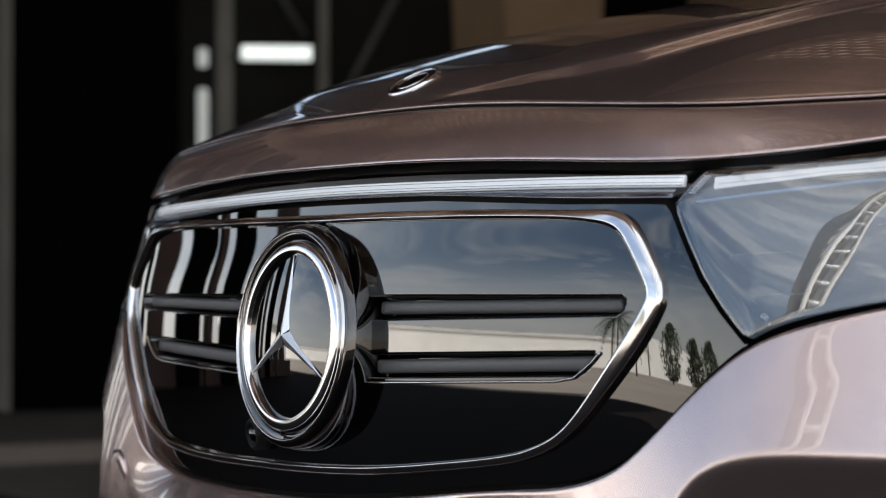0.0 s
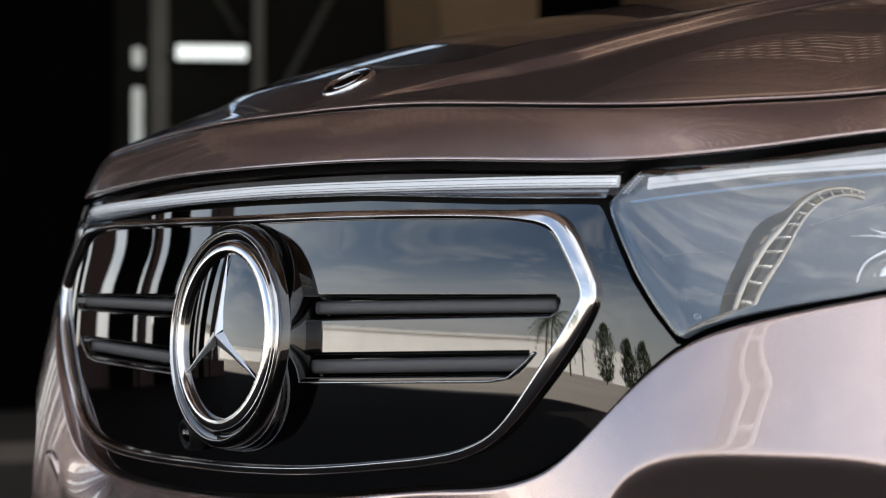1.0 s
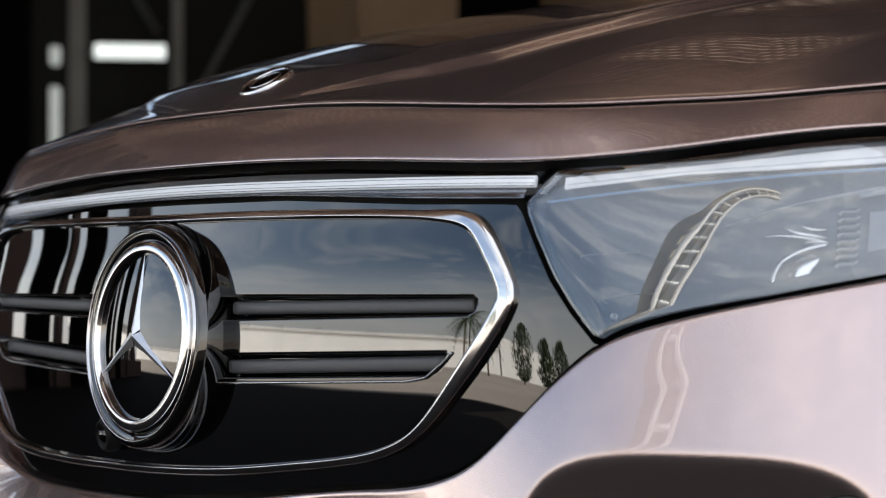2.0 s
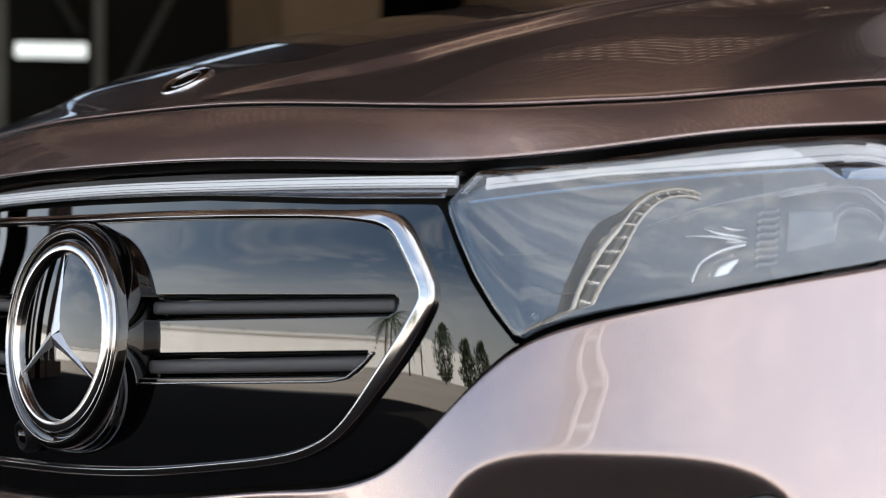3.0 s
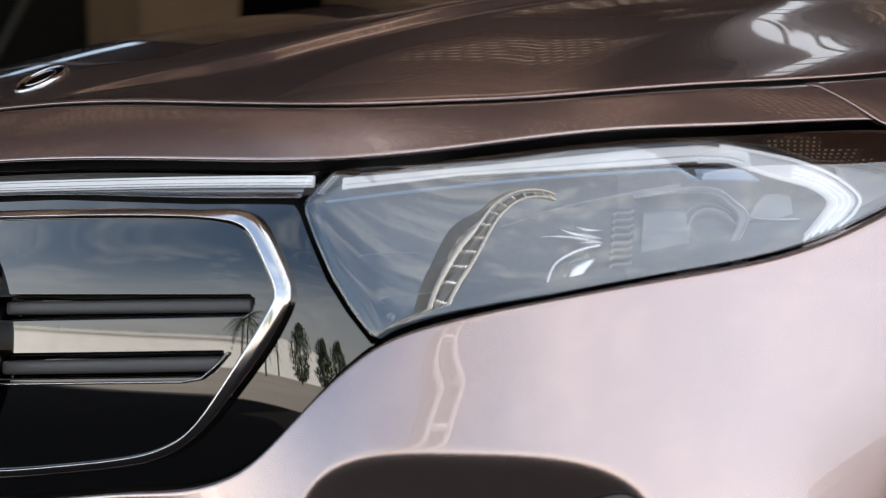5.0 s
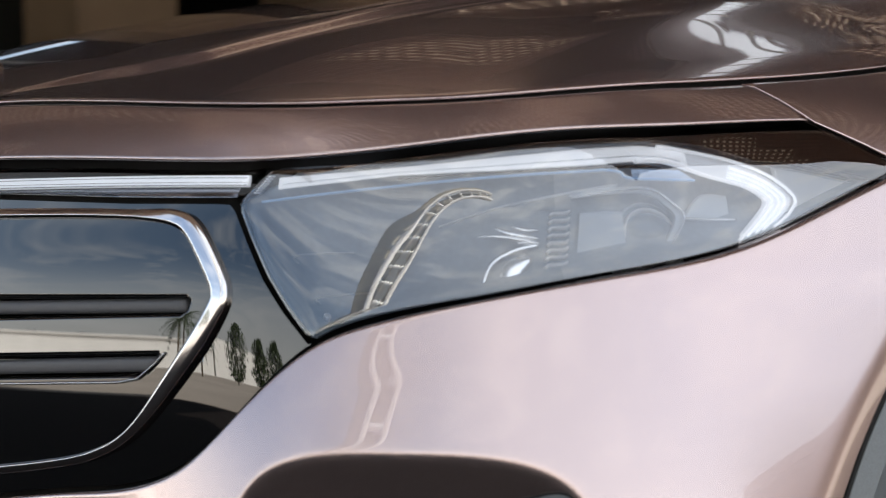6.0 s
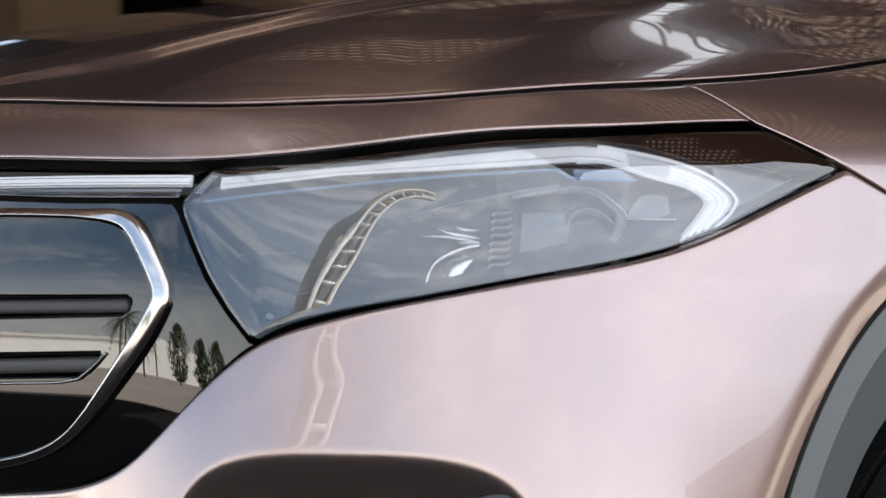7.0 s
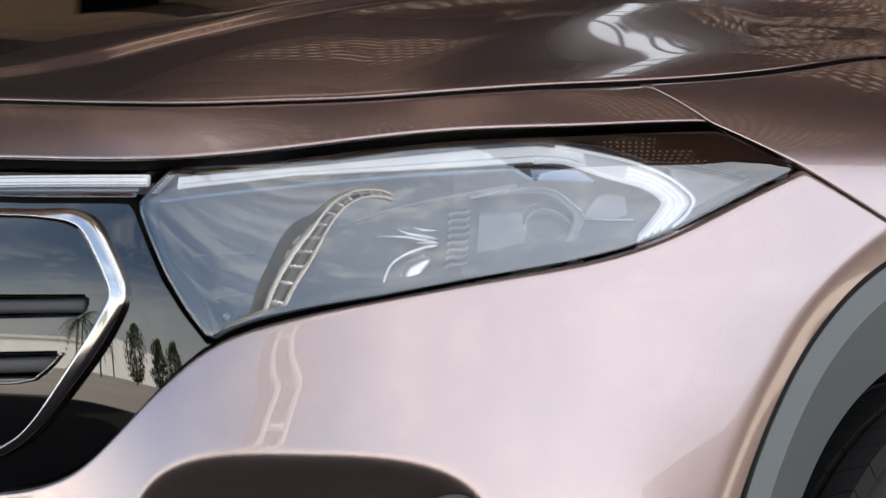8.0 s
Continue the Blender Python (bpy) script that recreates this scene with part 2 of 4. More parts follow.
# ---------------------------------------------------------------- the car's outer shell
PLAN = [(0, 0.02), (0.2, 0.026), (0.4, 0.050), (0.52, 0.073), (0.6, 0.099), (0.68, 0.138), (0.75, 0.19), (0.81, 0.265), (0.85, 0.365),
        (0.878, 0.5), (0.893, 0.65), (0.9, 0.9), (0.902, 1.4), (0.903, 1.8)]
PROFILE = [(0.15, 0.08), (0.35, 0.022), (0.50, 0.006), (0.62, 0.0015), (0.70, -0.0006), (0.74, 0.0002), (0.80, 0.0045), (0.86, 0.0145), (0.905, 0.022), (0.94, 0.036), (0.975, 0.066), (1.0, 0.1), (1.03, 0.15), (1.06, 0.22)]
arc = [0.0]
for (xa, ya), (xb, yb) in zip(PLAN, PLAN[1:]):
    arc.append(arc[-1] + math.hypot(xb - xa, yb - ya))
plan_x = spline([(-s, -p[0]) for s, p in zip(arc[:0:-1], PLAN[:0:-1])] + [(s, p[0]) for s, p in zip(arc, PLAN)])
plan_y = spline([(-s, p[1]) for s, p in zip(arc[:0:-1], PLAN[:0:-1])] + [(s, p[1]) for s, p in zip(arc, PLAN)])
profile = spline(PROFILE)
# away from the middle the skin leans back over its height
LEAN = [(0.15, 0.02), (0.35, -0.030), (0.50, -0.046), (0.58, -0.037), (0.66, -0.020), (0.75, 0.0), (0.85, 0.018), (0.92, 0.032), (1.0, 0.05), (1.06, 0.065)]
lean = spline(LEAN)


def bumper_corner(s):
    a = np.clip((np.abs(s) - 0.26) / 0.34, 0, 1)
    b = np.clip((np.abs(s) - 1.05) / 0.6, 0, 1)
    return a * a * (3 - 2 * a) * (1 - 0.55 * b * b * (3 - 2 * b))


def flat_corner(s):
    return 0.18 * corner(s)


def corner(s):
    a = np.clip((np.abs(s) - 0.44) / 0.25, 0, 1)
    b = np.clip((np.abs(s) - 1.05) / 0.6, 0, 1)
    return a * a * (3 - 2 * a) * (1 - 0.55 * b * b * (3 - 2 * b))



def shell(s, z, off=0.0, blend=None):
    """A point of the car's skin: s metres round the nose from its middle (car's left is positive), at height z, off metres proud."""
    s, z = np.broadcast_arrays(np.asarray(s, float), np.asarray(z, float))
    e = 1e-3
    tx, ty = plan_x(s + e) - plan_x(s - e), plan_y(s + e) - plan_y(s - e)
    n = np.hypot(tx, ty)
    o = off - profile(z) - (blend or corner)(s) * lean(z)
    return np.stack([plan_x(s) + ty / n * o, plan_y(s) - tx / n * o, z], -1)


def shell_normal(s, z):
    e = 1e-3
    a = shell(s + e, z) - shell(s - e, z)
    b = shell(s, z + e) - shell(s, z - e)
    n = np.cross(a, b)
    return n / np.linalg.norm(n, axis=-1, keepdims=True)


def strip_bm(s0, s1, low, high, ns=160, nz=24, off=None, gap=0.0018, roll=0.010, fillet=0.0035, ends=True, svals=None):
    """A skin panel between two height curves, its edges rolled inwards."""
    s = np.linspace(s0 + gap, s1 - gap, ns) if svals is None else np.asarray(svals)
    lo, hi = low(s) + gap, high(s) - gap
    hi = np.maximum(hi, lo + 0.0006)
    rows = []
    span = hi - lo
    fil = np.minimum(fillet, span * 0.3)
    prof_rows = [(0, -roll), (0, -fillet)] + [(fillet * (1 - math.cos(a)), -fillet * (1 - math.sin(a))) for a in (0.4, 0.8, 1.2, math.pi / 2)]
    for u, d in prof_rows:
        rows.append((lo + fil * (u / fillet), d))
    for k in range(1, nz):
        f = k / nz
        rows.append((lo + fil + (span - 2 * fil) * f, 0.0))
    for u, d in reversed(prof_rows):
        rows.append((hi - fil * (u / fillet), d))
    pts = []
    for z, d in rows:
        o = np.full_like(s, d)
        if off is not None:
            o = o + off(s, z)
        if ends:
            e = np.minimum(np.arange(len(s)), np.arange(len(s))[::-1])
            o = o - np.where(e == 0, roll, 0.0)
        pts.append(shell(s, z, o))
    return grid_bm(np.array(pts))


# height curves round the nose, by distance s from the middle
LIP = [(-0.0001, 0.911), (0.1599, 0.91), (0.385, 0.902), (0.5393, 0.8976), (0.6513, 0.9050), (0.8197, 0.9205), (0.9489, 0.9268), (1.127, 0.9376), (1.25, 0.938)]
SHUT = [(0, 0.97), (0.18, 0.968), (0.36, 0.958), (0.4686, 0.9511), (0.5575, 0.9487), (0.6384, 0.9501), (0.7091, 0.9514), (0.8236, 0.9577), (1.0734, 0.9758), (1.335, 1.0044), (1.5817, 1.0369), (1.9, 1.05), (2.2, 1.055)]
LOWER = [(-0.0109, 0.5759), (0.1614, 0.5871), (0.3307, 0.6053), (0.4389, 0.6214), (0.4737, 0.6366), (0.5393, 0.6881), (0.6008, 0.7381), (0.6459, 0.757), (0.6945, 0.769), (0.7667, 0.783), (0.8646, 0.8001), (0.9784, 0.8202), (1.0465, 0.8394), (1.1246, 0.866), (1.2291, 0.9)]


def mirrored(points):
    return [(-s, z) for s, z in points[:0:-1]] + list(points)


lip = spline(mirrored(LIP))
shut = spline(mirrored(SHUT))
BUMPER_TOP = [(0.0109, 0.5759), (0.1614, 0.5871), (0.3346, 0.6057), (0.4539, 0.6232), (0.4881, 0.6382), (0.5447, 0.6886), (0.6012, 0.7381), (0.6459, 0.757), (0.6945, 0.769), (0.7667, 0.783), (0.8646, 0.8001), (0.9784, 0.8202), (1.0465, 0.8394), (1.1246, 0.866), (1.2291, 0.9)]
# the far half of the grille's foot is fuller at its corner
far_side = lambda points, corner_points: [(-s, z) for s, z in points[:6:-1]] + corner_points + list(points[1:])
lower = spline(far_side(LOWER, [(-0.604, 0.762), (-0.5569, 0.7123), (-0.5226, 0.6646), (-0.4857, 0.6202), (-0.4018, 0.588), (-0.2231, 0.5738), (-0.0128, 0.5745)]))
bumper_top = spline(far_side(BUMPER_TOP, [(-0.585, 0.755), (-0.522, 0.7132), (-0.4732, 0.6668), (-0.4368, 0.6232), (-0.3761, 0.59), (-0.2231, 0.5738), (-0.0128, 0.5745)]))
FENDER_LINE = [(1.0791, 0.9737), (1.1046, 0.9577), (1.1301, 0.9376), (1.1839, 0.9177), (1.2291, 0.9), (1.3332, 0.8536), (1.42, 0.817)]
fender_line = line(FENDER_LINE)
ARCH_Y, ARCH_Z, ARCH_R = 0.86, 0.36, 0.480


def s_of_y(y):
    lo, hi = 0.4, 2.3
    for _ in range(40):
        mid = (lo + hi) / 2
        if plan_y(mid) < y:
            lo = mid
        else:
            hi = mid
    return lo


def arch_z(s):
    """Height of the wheel arch's edge at s; low where there is none."""
    y = plan_y(np.abs(s))
    d = ARCH_R ** 2 - (y - ARCH_Y) ** 2
    return np.where(d > 0, ARCH_Z + np.sqrt(np.maximum(d, 0)), 0.22)


def flare(s, z):
    y = plan_y(np.abs(s))
    d = np.hypot(y - ARCH_Y, z - ARCH_Z) - ARCH_R
    e = np.maximum(1 - np.maximum(d, 0) / 0.028, -0.6)
    return -0.0095 * 0.12 * np.logaddexp(0, (e - 0.06) / 0.12) / 0.94 * np.where(d < 0.06, 1, 0)


car = tagged(new("car"), "rose-pink metallic electric SUV with black gloss grille and chrome surround", "car")
car.location = (0, 0, 0)

# bumper skin, with the undercut air inlets at its corners
dome_edge = lambda a: 0.56 + 0.0895 * np.maximum(1 - np.abs((a - 0.694) / 0.147) ** 3.2, 0) ** 0.3125


def bumper_off(s, z):
    a = np.abs(s)
    d = np.where((a > 0.545) & (a < 0.843), dome_edge(a), 0.56) - z
    w = 0.0022
    g = np.clip((0.592 - z) / 0.06, 0, 1)
    ledge = 0.024 * g * g * (3 - 2 * g) * np.clip((0.45 - a) / 0.15, 0, 1)
    # slight hollow beside the headlight's foot
    b = np.clip((a - 0.71) / 0.14, -1, 1)
    v = np.clip((bumper_top(s) - z - 0.006) / 0.05, 0, 1)
    hollow = 0.0012 * np.sin(np.pi * b) * np.cos(np.pi * b / 2) ** 2 * v * v * (3 - 2 * v)
    return ledge + hollow + flare(s, z) - 0.8 * w * np.logaddexp(0, d / w) * np.where((a > 0.54) & (a < 0.85), 1, 0)


S_END = 1.352
edge_s = np.linspace(-BUMPER_TOP[-1][0], BUMPER_TOP[-1][0], 240)
top_line = line([(-1.36, 0.843), (-1.3358, 0.8537)] + list(zip(edge_s, bumper_top(edge_s))) + [(1.3358, 0.8537), (1.36, 0.843)])
sv = np.linspace(-S_END, S_END, 560)
tops = top_line(sv) - 0.0018
rows = []
for u, d in ((0, -0.030), (0, -0.0035), (0.0003, -0.0021), (0.0011, -0.001), (0.0022, -0.0003)):
    z = np.maximum(tops - u, arch_z(sv))
    rows.append(shell(sv, z, d + bumper_off(sv, z), bumper_corner))
for f in np.linspace(0, 1, 190):
    z = np.maximum(tops - 0.0035 - f * (tops - 0.0035 - 0.20), np.minimum(arch_z(sv), tops - 0.0035))
    rows.append(shell(sv, z, bumper_off(sv, z), bumper_corner))
bm = grid_bm(np.array(rows[::-1]))
bmesh.ops.remove_doubles(bm, verts=bm.verts, dist=2e-5)
part("bumper", bm, M_PAINT, car)
# blade set in each inlet
for sg in (1, -1):
    top = smooth_path([(0.690, 0.147, 0.6105), (0.739, 0.1785, 0.6145), (0.764, 0.1905, 0.6175), (0.7785, 0.1955, 0.6212), (0.790, 0.2000, 0.6222), (0.798, 0.2050, 0.6185), (0.803, 0.2110, 0.609)], 6)
    out = np.array([0.46, -0.72, -0.5])
    rim = (top + out * 0.0012) * np.array([sg, 1, 1])
    part("inlet_seal", sweep_bm(rim, oval(0.0022, 0.0022, 8), normals=np.tile(out * np.array([sg, 1, 1]), (len(rim), 1))), M_BLACK, car)
    rows = np.array([(top + out * 0.0012 + np.array([-0.10, 0.30, -1.0]) * d) * np.array([sg, 1, 1]) for d in (0.0, 0.004, 0.012, 0.03)])
    part("inlet_blade", grid_bm(rows, flip=sg > 0), M_CLAD, car, "grey blade in the air inlet")
# nose panel between the grille and the bonnet
skin_top = lambda s: shut(s) - np.interp(np.abs(s), [0.6, 0.9, 1.2, 1.35, 1.6], [0.0, 0.0012, 0.0022, 0.0018, 0.001])
sv = np.linspace(-1.129, 1.129, 260)
part("nose_panel", strip_bm(-1.129, 1.129, lip, lambda s: np.minimum(skin_top(s), np.where(np.abs(s) > 1.079, fender_line(np.abs(s)), 9)), nz=30, svals=sv, off=lambda s, z: 0.0027 * np.exp(-np.maximum(z - lip(s), 0) / 0.012)), M_PAINT, car)
# front wings
for side_sign in (1, -1):
    sv = side_sign * np.concatenate([np.linspace(1.081, 1.352, 60), np.linspace(1.357, 1.86, 70), np.linspace(1.87, 2.15, 20)])
    if side_sign < 0:
        sv = sv[::-1]
    low = lambda s: np.where(np.abs(s) < 1.354, fender_line(np.abs(s)), arch_z(s))
    part("front_wing", strip_bm(0, 0, low, skin_top, nz=40, off=flare, svals=sv, gap=0.0004, fillet=0.0022), M_PAINT, car)

# bonnet
POLE = np.array([0, 1.40, 1.155])


def bonnet(s, k, inset=0.0):
    """A point of the bonnet: from its front edge at s (k = 0) towards the middle of the windscreen's foot (k = 1)."""
    p = shell(s, shut(s) + 0.0030, -inset).copy()
    p[..., :2] += (POLE[:2] - p[..., :2]) * k
    p[..., 2] += (POLE[2] - p[..., 2]) * (1 - (1 - k) ** 3.2)
    half = np.interp(p[..., 1], (0.08, 0.125, 0.16, 0.2, 0.3, 0.6, 1.4), (0.05, 0.19, 0.28, 0.325, 0.37, 0.43, 0.50))
    d = (np.abs(p[..., 0]) - half) / 0.013
    p[..., 2] += 0.010 * (0.5 - 0.5 * np.tanh(d)) * np.clip((k - 0.005) / 0.06, 0, 1)
    # the shoulders rise towards the windscreen
    rear = np.clip((p[..., 1] - 0.84) / 0.4, 0, 1)
    p[..., 2] += 0.045 * rear * rear * (3 - 2 * rear) * np.clip((np.abs(p[..., 0]) - 0.3) / 0.2, 0, 1) * np.clip((k - 0.03) / 0.25, 0, 1)
    # faint ripple along the bonnet's flank
    ax = np.abs(p[..., 0]) + 0.198 * (p[..., 1] - 0.6)
    window = np.clip((ax - 0.562) / 0.06, 0, 1) * np.clip((0.9665 - ax) / 0.05, 0, 1) * np.clip((p[..., 1] - 0.32) / 0.15, 0, 1) * np.clip(k / 0.05, 0, 1)
    p[..., 2] += 0.00338 * window * np.sin(2 * math.pi * (ax - 0.7146) / 0.1806)
    return p


sh = np.linspace(-2.0, 2.0, 601)
ks = np.concatenate([[0, 0, 0.0015, 0.004, 0.007], 0.01 + np.linspace(0, 1, 130) ** 1.6 * 0.985])
rows = []
for i, k in enumerate(ks):
    p = bonnet(sh, k, (0.016, 0.0014, 0.0004)[i] if i < 3 else 0.0)
    p[:, 2] -= (0.0016, 0.0013, 0.0004)[i] if i < 3 else 0
    rows.append(p)
part("bonnet", grid_bm(np.array(rows)), M_PAINT, car)

# Black strip added so the shut gap under the bonnet stays dark.
sv = np.linspace(-1.6, 1.6, 240)
part("bonnet_gap_strip", sweep_bm(shell(sv, shut(sv) + 0.0004, -0.026), oval(0.016, 0.012, 8), normals=shell_normal(sv, shut(sv))), M_BLACK, car, "black strip added to keep the bonnet gap dark")

# dark inner shell behind the gaps
sv = np.linspace(-1.9, 1.9, 200)
part("inner_shell", strip_bm(0, 0, lambda s: np.maximum(arch_z(s) + 0.02, 0.25), lambda s: shut(s) + 0.001, svals=sv, nz=30, off=lambda s, z: np.where((np.abs(s) > 0.5) & (np.abs(s) < 1.21) & (z > 0.72) & (z < lip(s) - 0.003), -0.13, -0.035)), M_BLACK, car)

# ---------------------------------------------------------------- grille
def slot(s, z):
    """Depth of the two recesses each side of the emblem."""
    a = np.abs(s)
    out = np.zeros_like(z)
    for s0, s1, b0, b1, t0, t1, slant in ((0.098, 0.473, 0.757, 0.765, 0.7805, 0.7815, 0.010), (0.092, 0.442, 0.699, 0.711, 0.7225, 0.732, 0.026)):
        f = np.clip((a - s0) / (s1 - s0), 0, 1)
        bot, top = b0 + (b1 - b0) * f, t0 + (t1 - t0) * f
        g = np.clip((top - z) / (top - bot), 0, 1)
        end = s1 - (slant - 0.010) * g - 0.013 * (1 - np.sqrt(np.maximum(1 - g ** 3, 0))) - 0.006 * np.clip(0.25 - g, 0, 1) ** 2 * 16
        w = 0.0022
        sm = lambda x: np.clip(x / w, 0, 1) ** 2 * (3 - 2 * np.clip(x / w, 0, 1))
        out = np.maximum(out, sm(z - bot) * sm(top - z) * sm(a - s0) * sm(end - a))
    return out


def grille_off(s, z):
    return -0.020 * slot(s, z)


panel_top = line(mirrored([(0, 0.876), (0.20, 0.875), (0.386, 0.8665), (0.4915, 0.8640), (0.5080, 0.8630), (0.5142, 0.8570), (0.5299, 0.8315), (0.5515, 0.7973), (0.5743, 0.7690), (0.6005, 0.7415), (0.608, 0.733)]))
sv = np.linspace(-0.602, 0.602, 640)
lo, hi = lower(sv) + 0.0025, np.maximum(panel_top(sv) - 0.002, lower(sv) + 0.003)
f1, f2 = np.clip((np.abs(sv) - 0.098) / 0.375, 0, 1), np.clip((np.abs(sv) - 0.092) / 0.35, 0, 1)
b1, t1, b2, t2 = 0.757 + 0.008 * f1, 0.7805 + 0.001 * f1, 0.699 + 0.012 * f2, 0.7225 + 0.0095 * f2
marks = [lo, b2 - 0.006, b2, b2 + 0.0022, t2 - 0.0022, t2, b1, b1 + 0.0022, t1 - 0.0022, t1, hi]
marks = [np.clip(m, lo + 0.0001 * i, hi - 0.0001 * (len(marks) - i)) for i, m in enumerate(marks)]
pts = []
for m0, m1, steps in zip(marks, marks[1:], (20, 4, 3, 8, 3, 16, 3, 8, 3, 34)):
    for k in range(steps):
        z = m0 + (m1 - m0) * k / steps
        pts.append(shell(sv, z, -0.004 + grille_off(sv, z), flat_corner))
pts.append(shell(sv, hi, -0.004 + grille_off(sv, hi), flat_corner))
part("grille_panel", grid_bm(np.array(pts)), M_GLOSS, car, "piano-black grille panel")
for side_sign in (1, -1):
    for name, s0, s1, z0, z1, h in (("slat", 0.122, 0.462, 0.7690, 0.7735, 0.013), ("slat", 0.118, 0.428, 0.7110, 0.7215, 0.014)):
        s = side_sign * np.linspace(s0, s1, 40)
        z = np.linspace(z0, z1, 40)
        part(name, sweep_bm(shell(s, z, -0.016), oval(h, 0.010, 10, 0.6), normals=shell_normal(s, z)), M_SLAT, car, "graphite grille slat")

# Satin bead stands in for sky light catching the black lip.
for side_sign in (1, -1):
    g = np.array([(0.091, 0.676), (0.0925, 0.686), (0.096, 0.6925), (0.105, 0.6945), (0.20, 0.698), (0.30, 0.7015), (0.39, 0.7045), (0.415, 0.7085), (0.436, 0.722), (0.446, 0.7315)])
    s, z = side_sign * np.interp(np.linspace(0, 9, 60), range(10), g[:, 0]), np.interp(np.linspace(0, 9, 60), range(10), g[:, 1])
    part("slot_glint", sweep_bm(shell(s, z, -0.0030, flat_corner), oval(0.0028, 0.0036, 8), normals=shell_normal(s, z)), M_SATIN, car, "thin bright bead for the sky glint on the recess lip")

# chrome surround of the grille
RIGHT = [(0.0026, 0.8599), (0.1222, 0.8599), (0.2359, 0.8589), (0.3418, 0.8569), (0.4218, 0.8534), (0.4537, 0.8494), (0.4716, 0.8399), (0.4897, 0.8194), (0.5056, 0.797), (0.5108, 0.7845), (0.5081, 0.772), (0.4902, 0.7445), (0.4583, 0.7079), (0.4268, 0.6757), (0.4008, 0.6557), (0.3721, 0.6426), (0.3315, 0.6325), (0.2515, 0.6219), (0.1215, 0.6092), (-0.0101, 0.6031)]
RIGHT = [(s - 0.0032 * math.exp(-((z - 0.765) / 0.075) ** 2) * min(1, max(0, (s - 0.36) / 0.08)), z) for s, z in RIGHT]
FAR = [(-0.1212, 0.6022), (-0.2178, 0.6024), (-0.3215, 0.6062), (-0.3906, 0.6153), (-0.4385, 0.6355), (-0.4707, 0.6735), (-0.4985, 0.7137), (-0.5229, 0.7547), (-0.5290, 0.7780), (-0.5270, 0.7980), (-0.4960, 0.8300), (-0.4700, 0.8500), (-0.4400, 0.8580), (-0.36, 0.8622), (-0.2359, 0.8615), (-0.1222, 0.8606)]
ring = RIGHT + FAR


def smooth_loop(points, per=8):
    p = np.array(points, float)
    n = len(p)
    out = []
    for i in range(n):
        a, b, c, d = p[i - 1], p[i], p[(i + 1) % n], p[(i + 2) % n]
        for k in range(per):
            t = k / per
            out.append(0.5 * (2 * b + (c - a) * t + (2 * a - 5 * b + 4 * c - d) * t * t + (3 * b - a - 3 * c + d) * t ** 3))
    return np.array(out)


loop = smooth_loop(ring)
path = shell(loop[:, 0], loop[:, 1], 0.0)
wide = np.clip((np.abs(loop[:, 0]) - 0.39) / 0.10, 0, 1)
wide = 0.66 + 0.74 * wide * wide * (3 - 2 * wide) * np.where(loop[:, 0] > 0, 1.0, 0.55)
part("chrome_surround", sweep_bm(path, [(-0.0068, -0.006), (-0.0068, 0.0016), (-0.0063, 0.0026), (-0.0020, 0.0035), (0.0026, 0.0042), (0.0035, 0.0043), (0.0044, 0.0037), (0.0064, 0.0010), (0.0066, -0.006)], closed=True, normals=shell_normal(loop[:, 0], loop[:, 1]), widen=wide), M_CHROME, car, "polished chrome grille surround")

# emblem
emb = new("emblem")
emb.parent = car
emb.matrix_local = pose(0, -0.0005, 0.74, 90 - 4.3, 0, 0)


def lathe_bm(prof, n=96):
    p = np.array([[(r * math.cos(2 * math.pi * j / n), r * math.sin(2 * math.pi * j / n), h) for j in range(n)] for r, h in prof])
    return grid_bm(p, wrap=True)


part("base_ring", lathe_bm([(0.1200, -0.050), (0.1160, -0.0100), (0.1145, -0.0035), (0.1125, -0.0008), (0.1095, 0.0), (0.096, -0.0005), (0.0945, -0.004)]), M_GLOSS, emb)
part("outer_ring", lathe_bm([(0.1085, -0.002), (0.1083, 0.0022), (0.1073, 0.0028), (0.1062, 0.002), (0.106, -0.002)]), M_SATIN, emb, "thin satin ring")
part("chrome_ring", lathe_bm([(0.0975, -0.004), (0.0972, 0.0012), (0.0962, 0.0022), (0.0870, 0.0040), (0.0860, 0.0034), (0.0852, -0.004)]), M_CHROME, emb, "polished chrome ring")
part("glass_disc", lathe_bm([(0.0875 * math.sin(0.19 * k / 14) / math.sin(0.19), -0.0025 + 0.46 * (math.cos(0.19 * k / 14) - math.cos(0.19))) for k in range(14, 0, -1)] + [(0.0003, -0.0025 + 0.46 * (1 - math.cos(0.19)))]), M_GLOSS, emb, "black glass disc")
bm = bmesh.new()
for k in range(3):
    a = radians(90 + 120 * k)
    d, c = Vector((math.cos(a), math.sin(a), 0)), Vector((-math.sin(a), math.cos(a), 0))
    base = [bm.verts.new(d * 0.000 + c * 0 + Vector((0, 0, 0.0100))), bm.verts.new(d * 0.0065 + c * 0.0085 + Vector((0, 0, 0.0058))), bm.verts.new(d * 0.0845 + Vector((0, 0, 0.0008))), bm.verts.new(d * 0.0065 - c * 0.0085 + Vector((0, 0, 0.0058)))]
    bm.faces.new((base[0], base[2], base[1]))
    bm.faces.new((base[0], base[3], base[2]))
bmesh.ops.recalc_face_normals(bm, faces=bm.faces)
part("spokes", bm, M_STAR, emb, "polished three-spoke ornament", smooth=False)

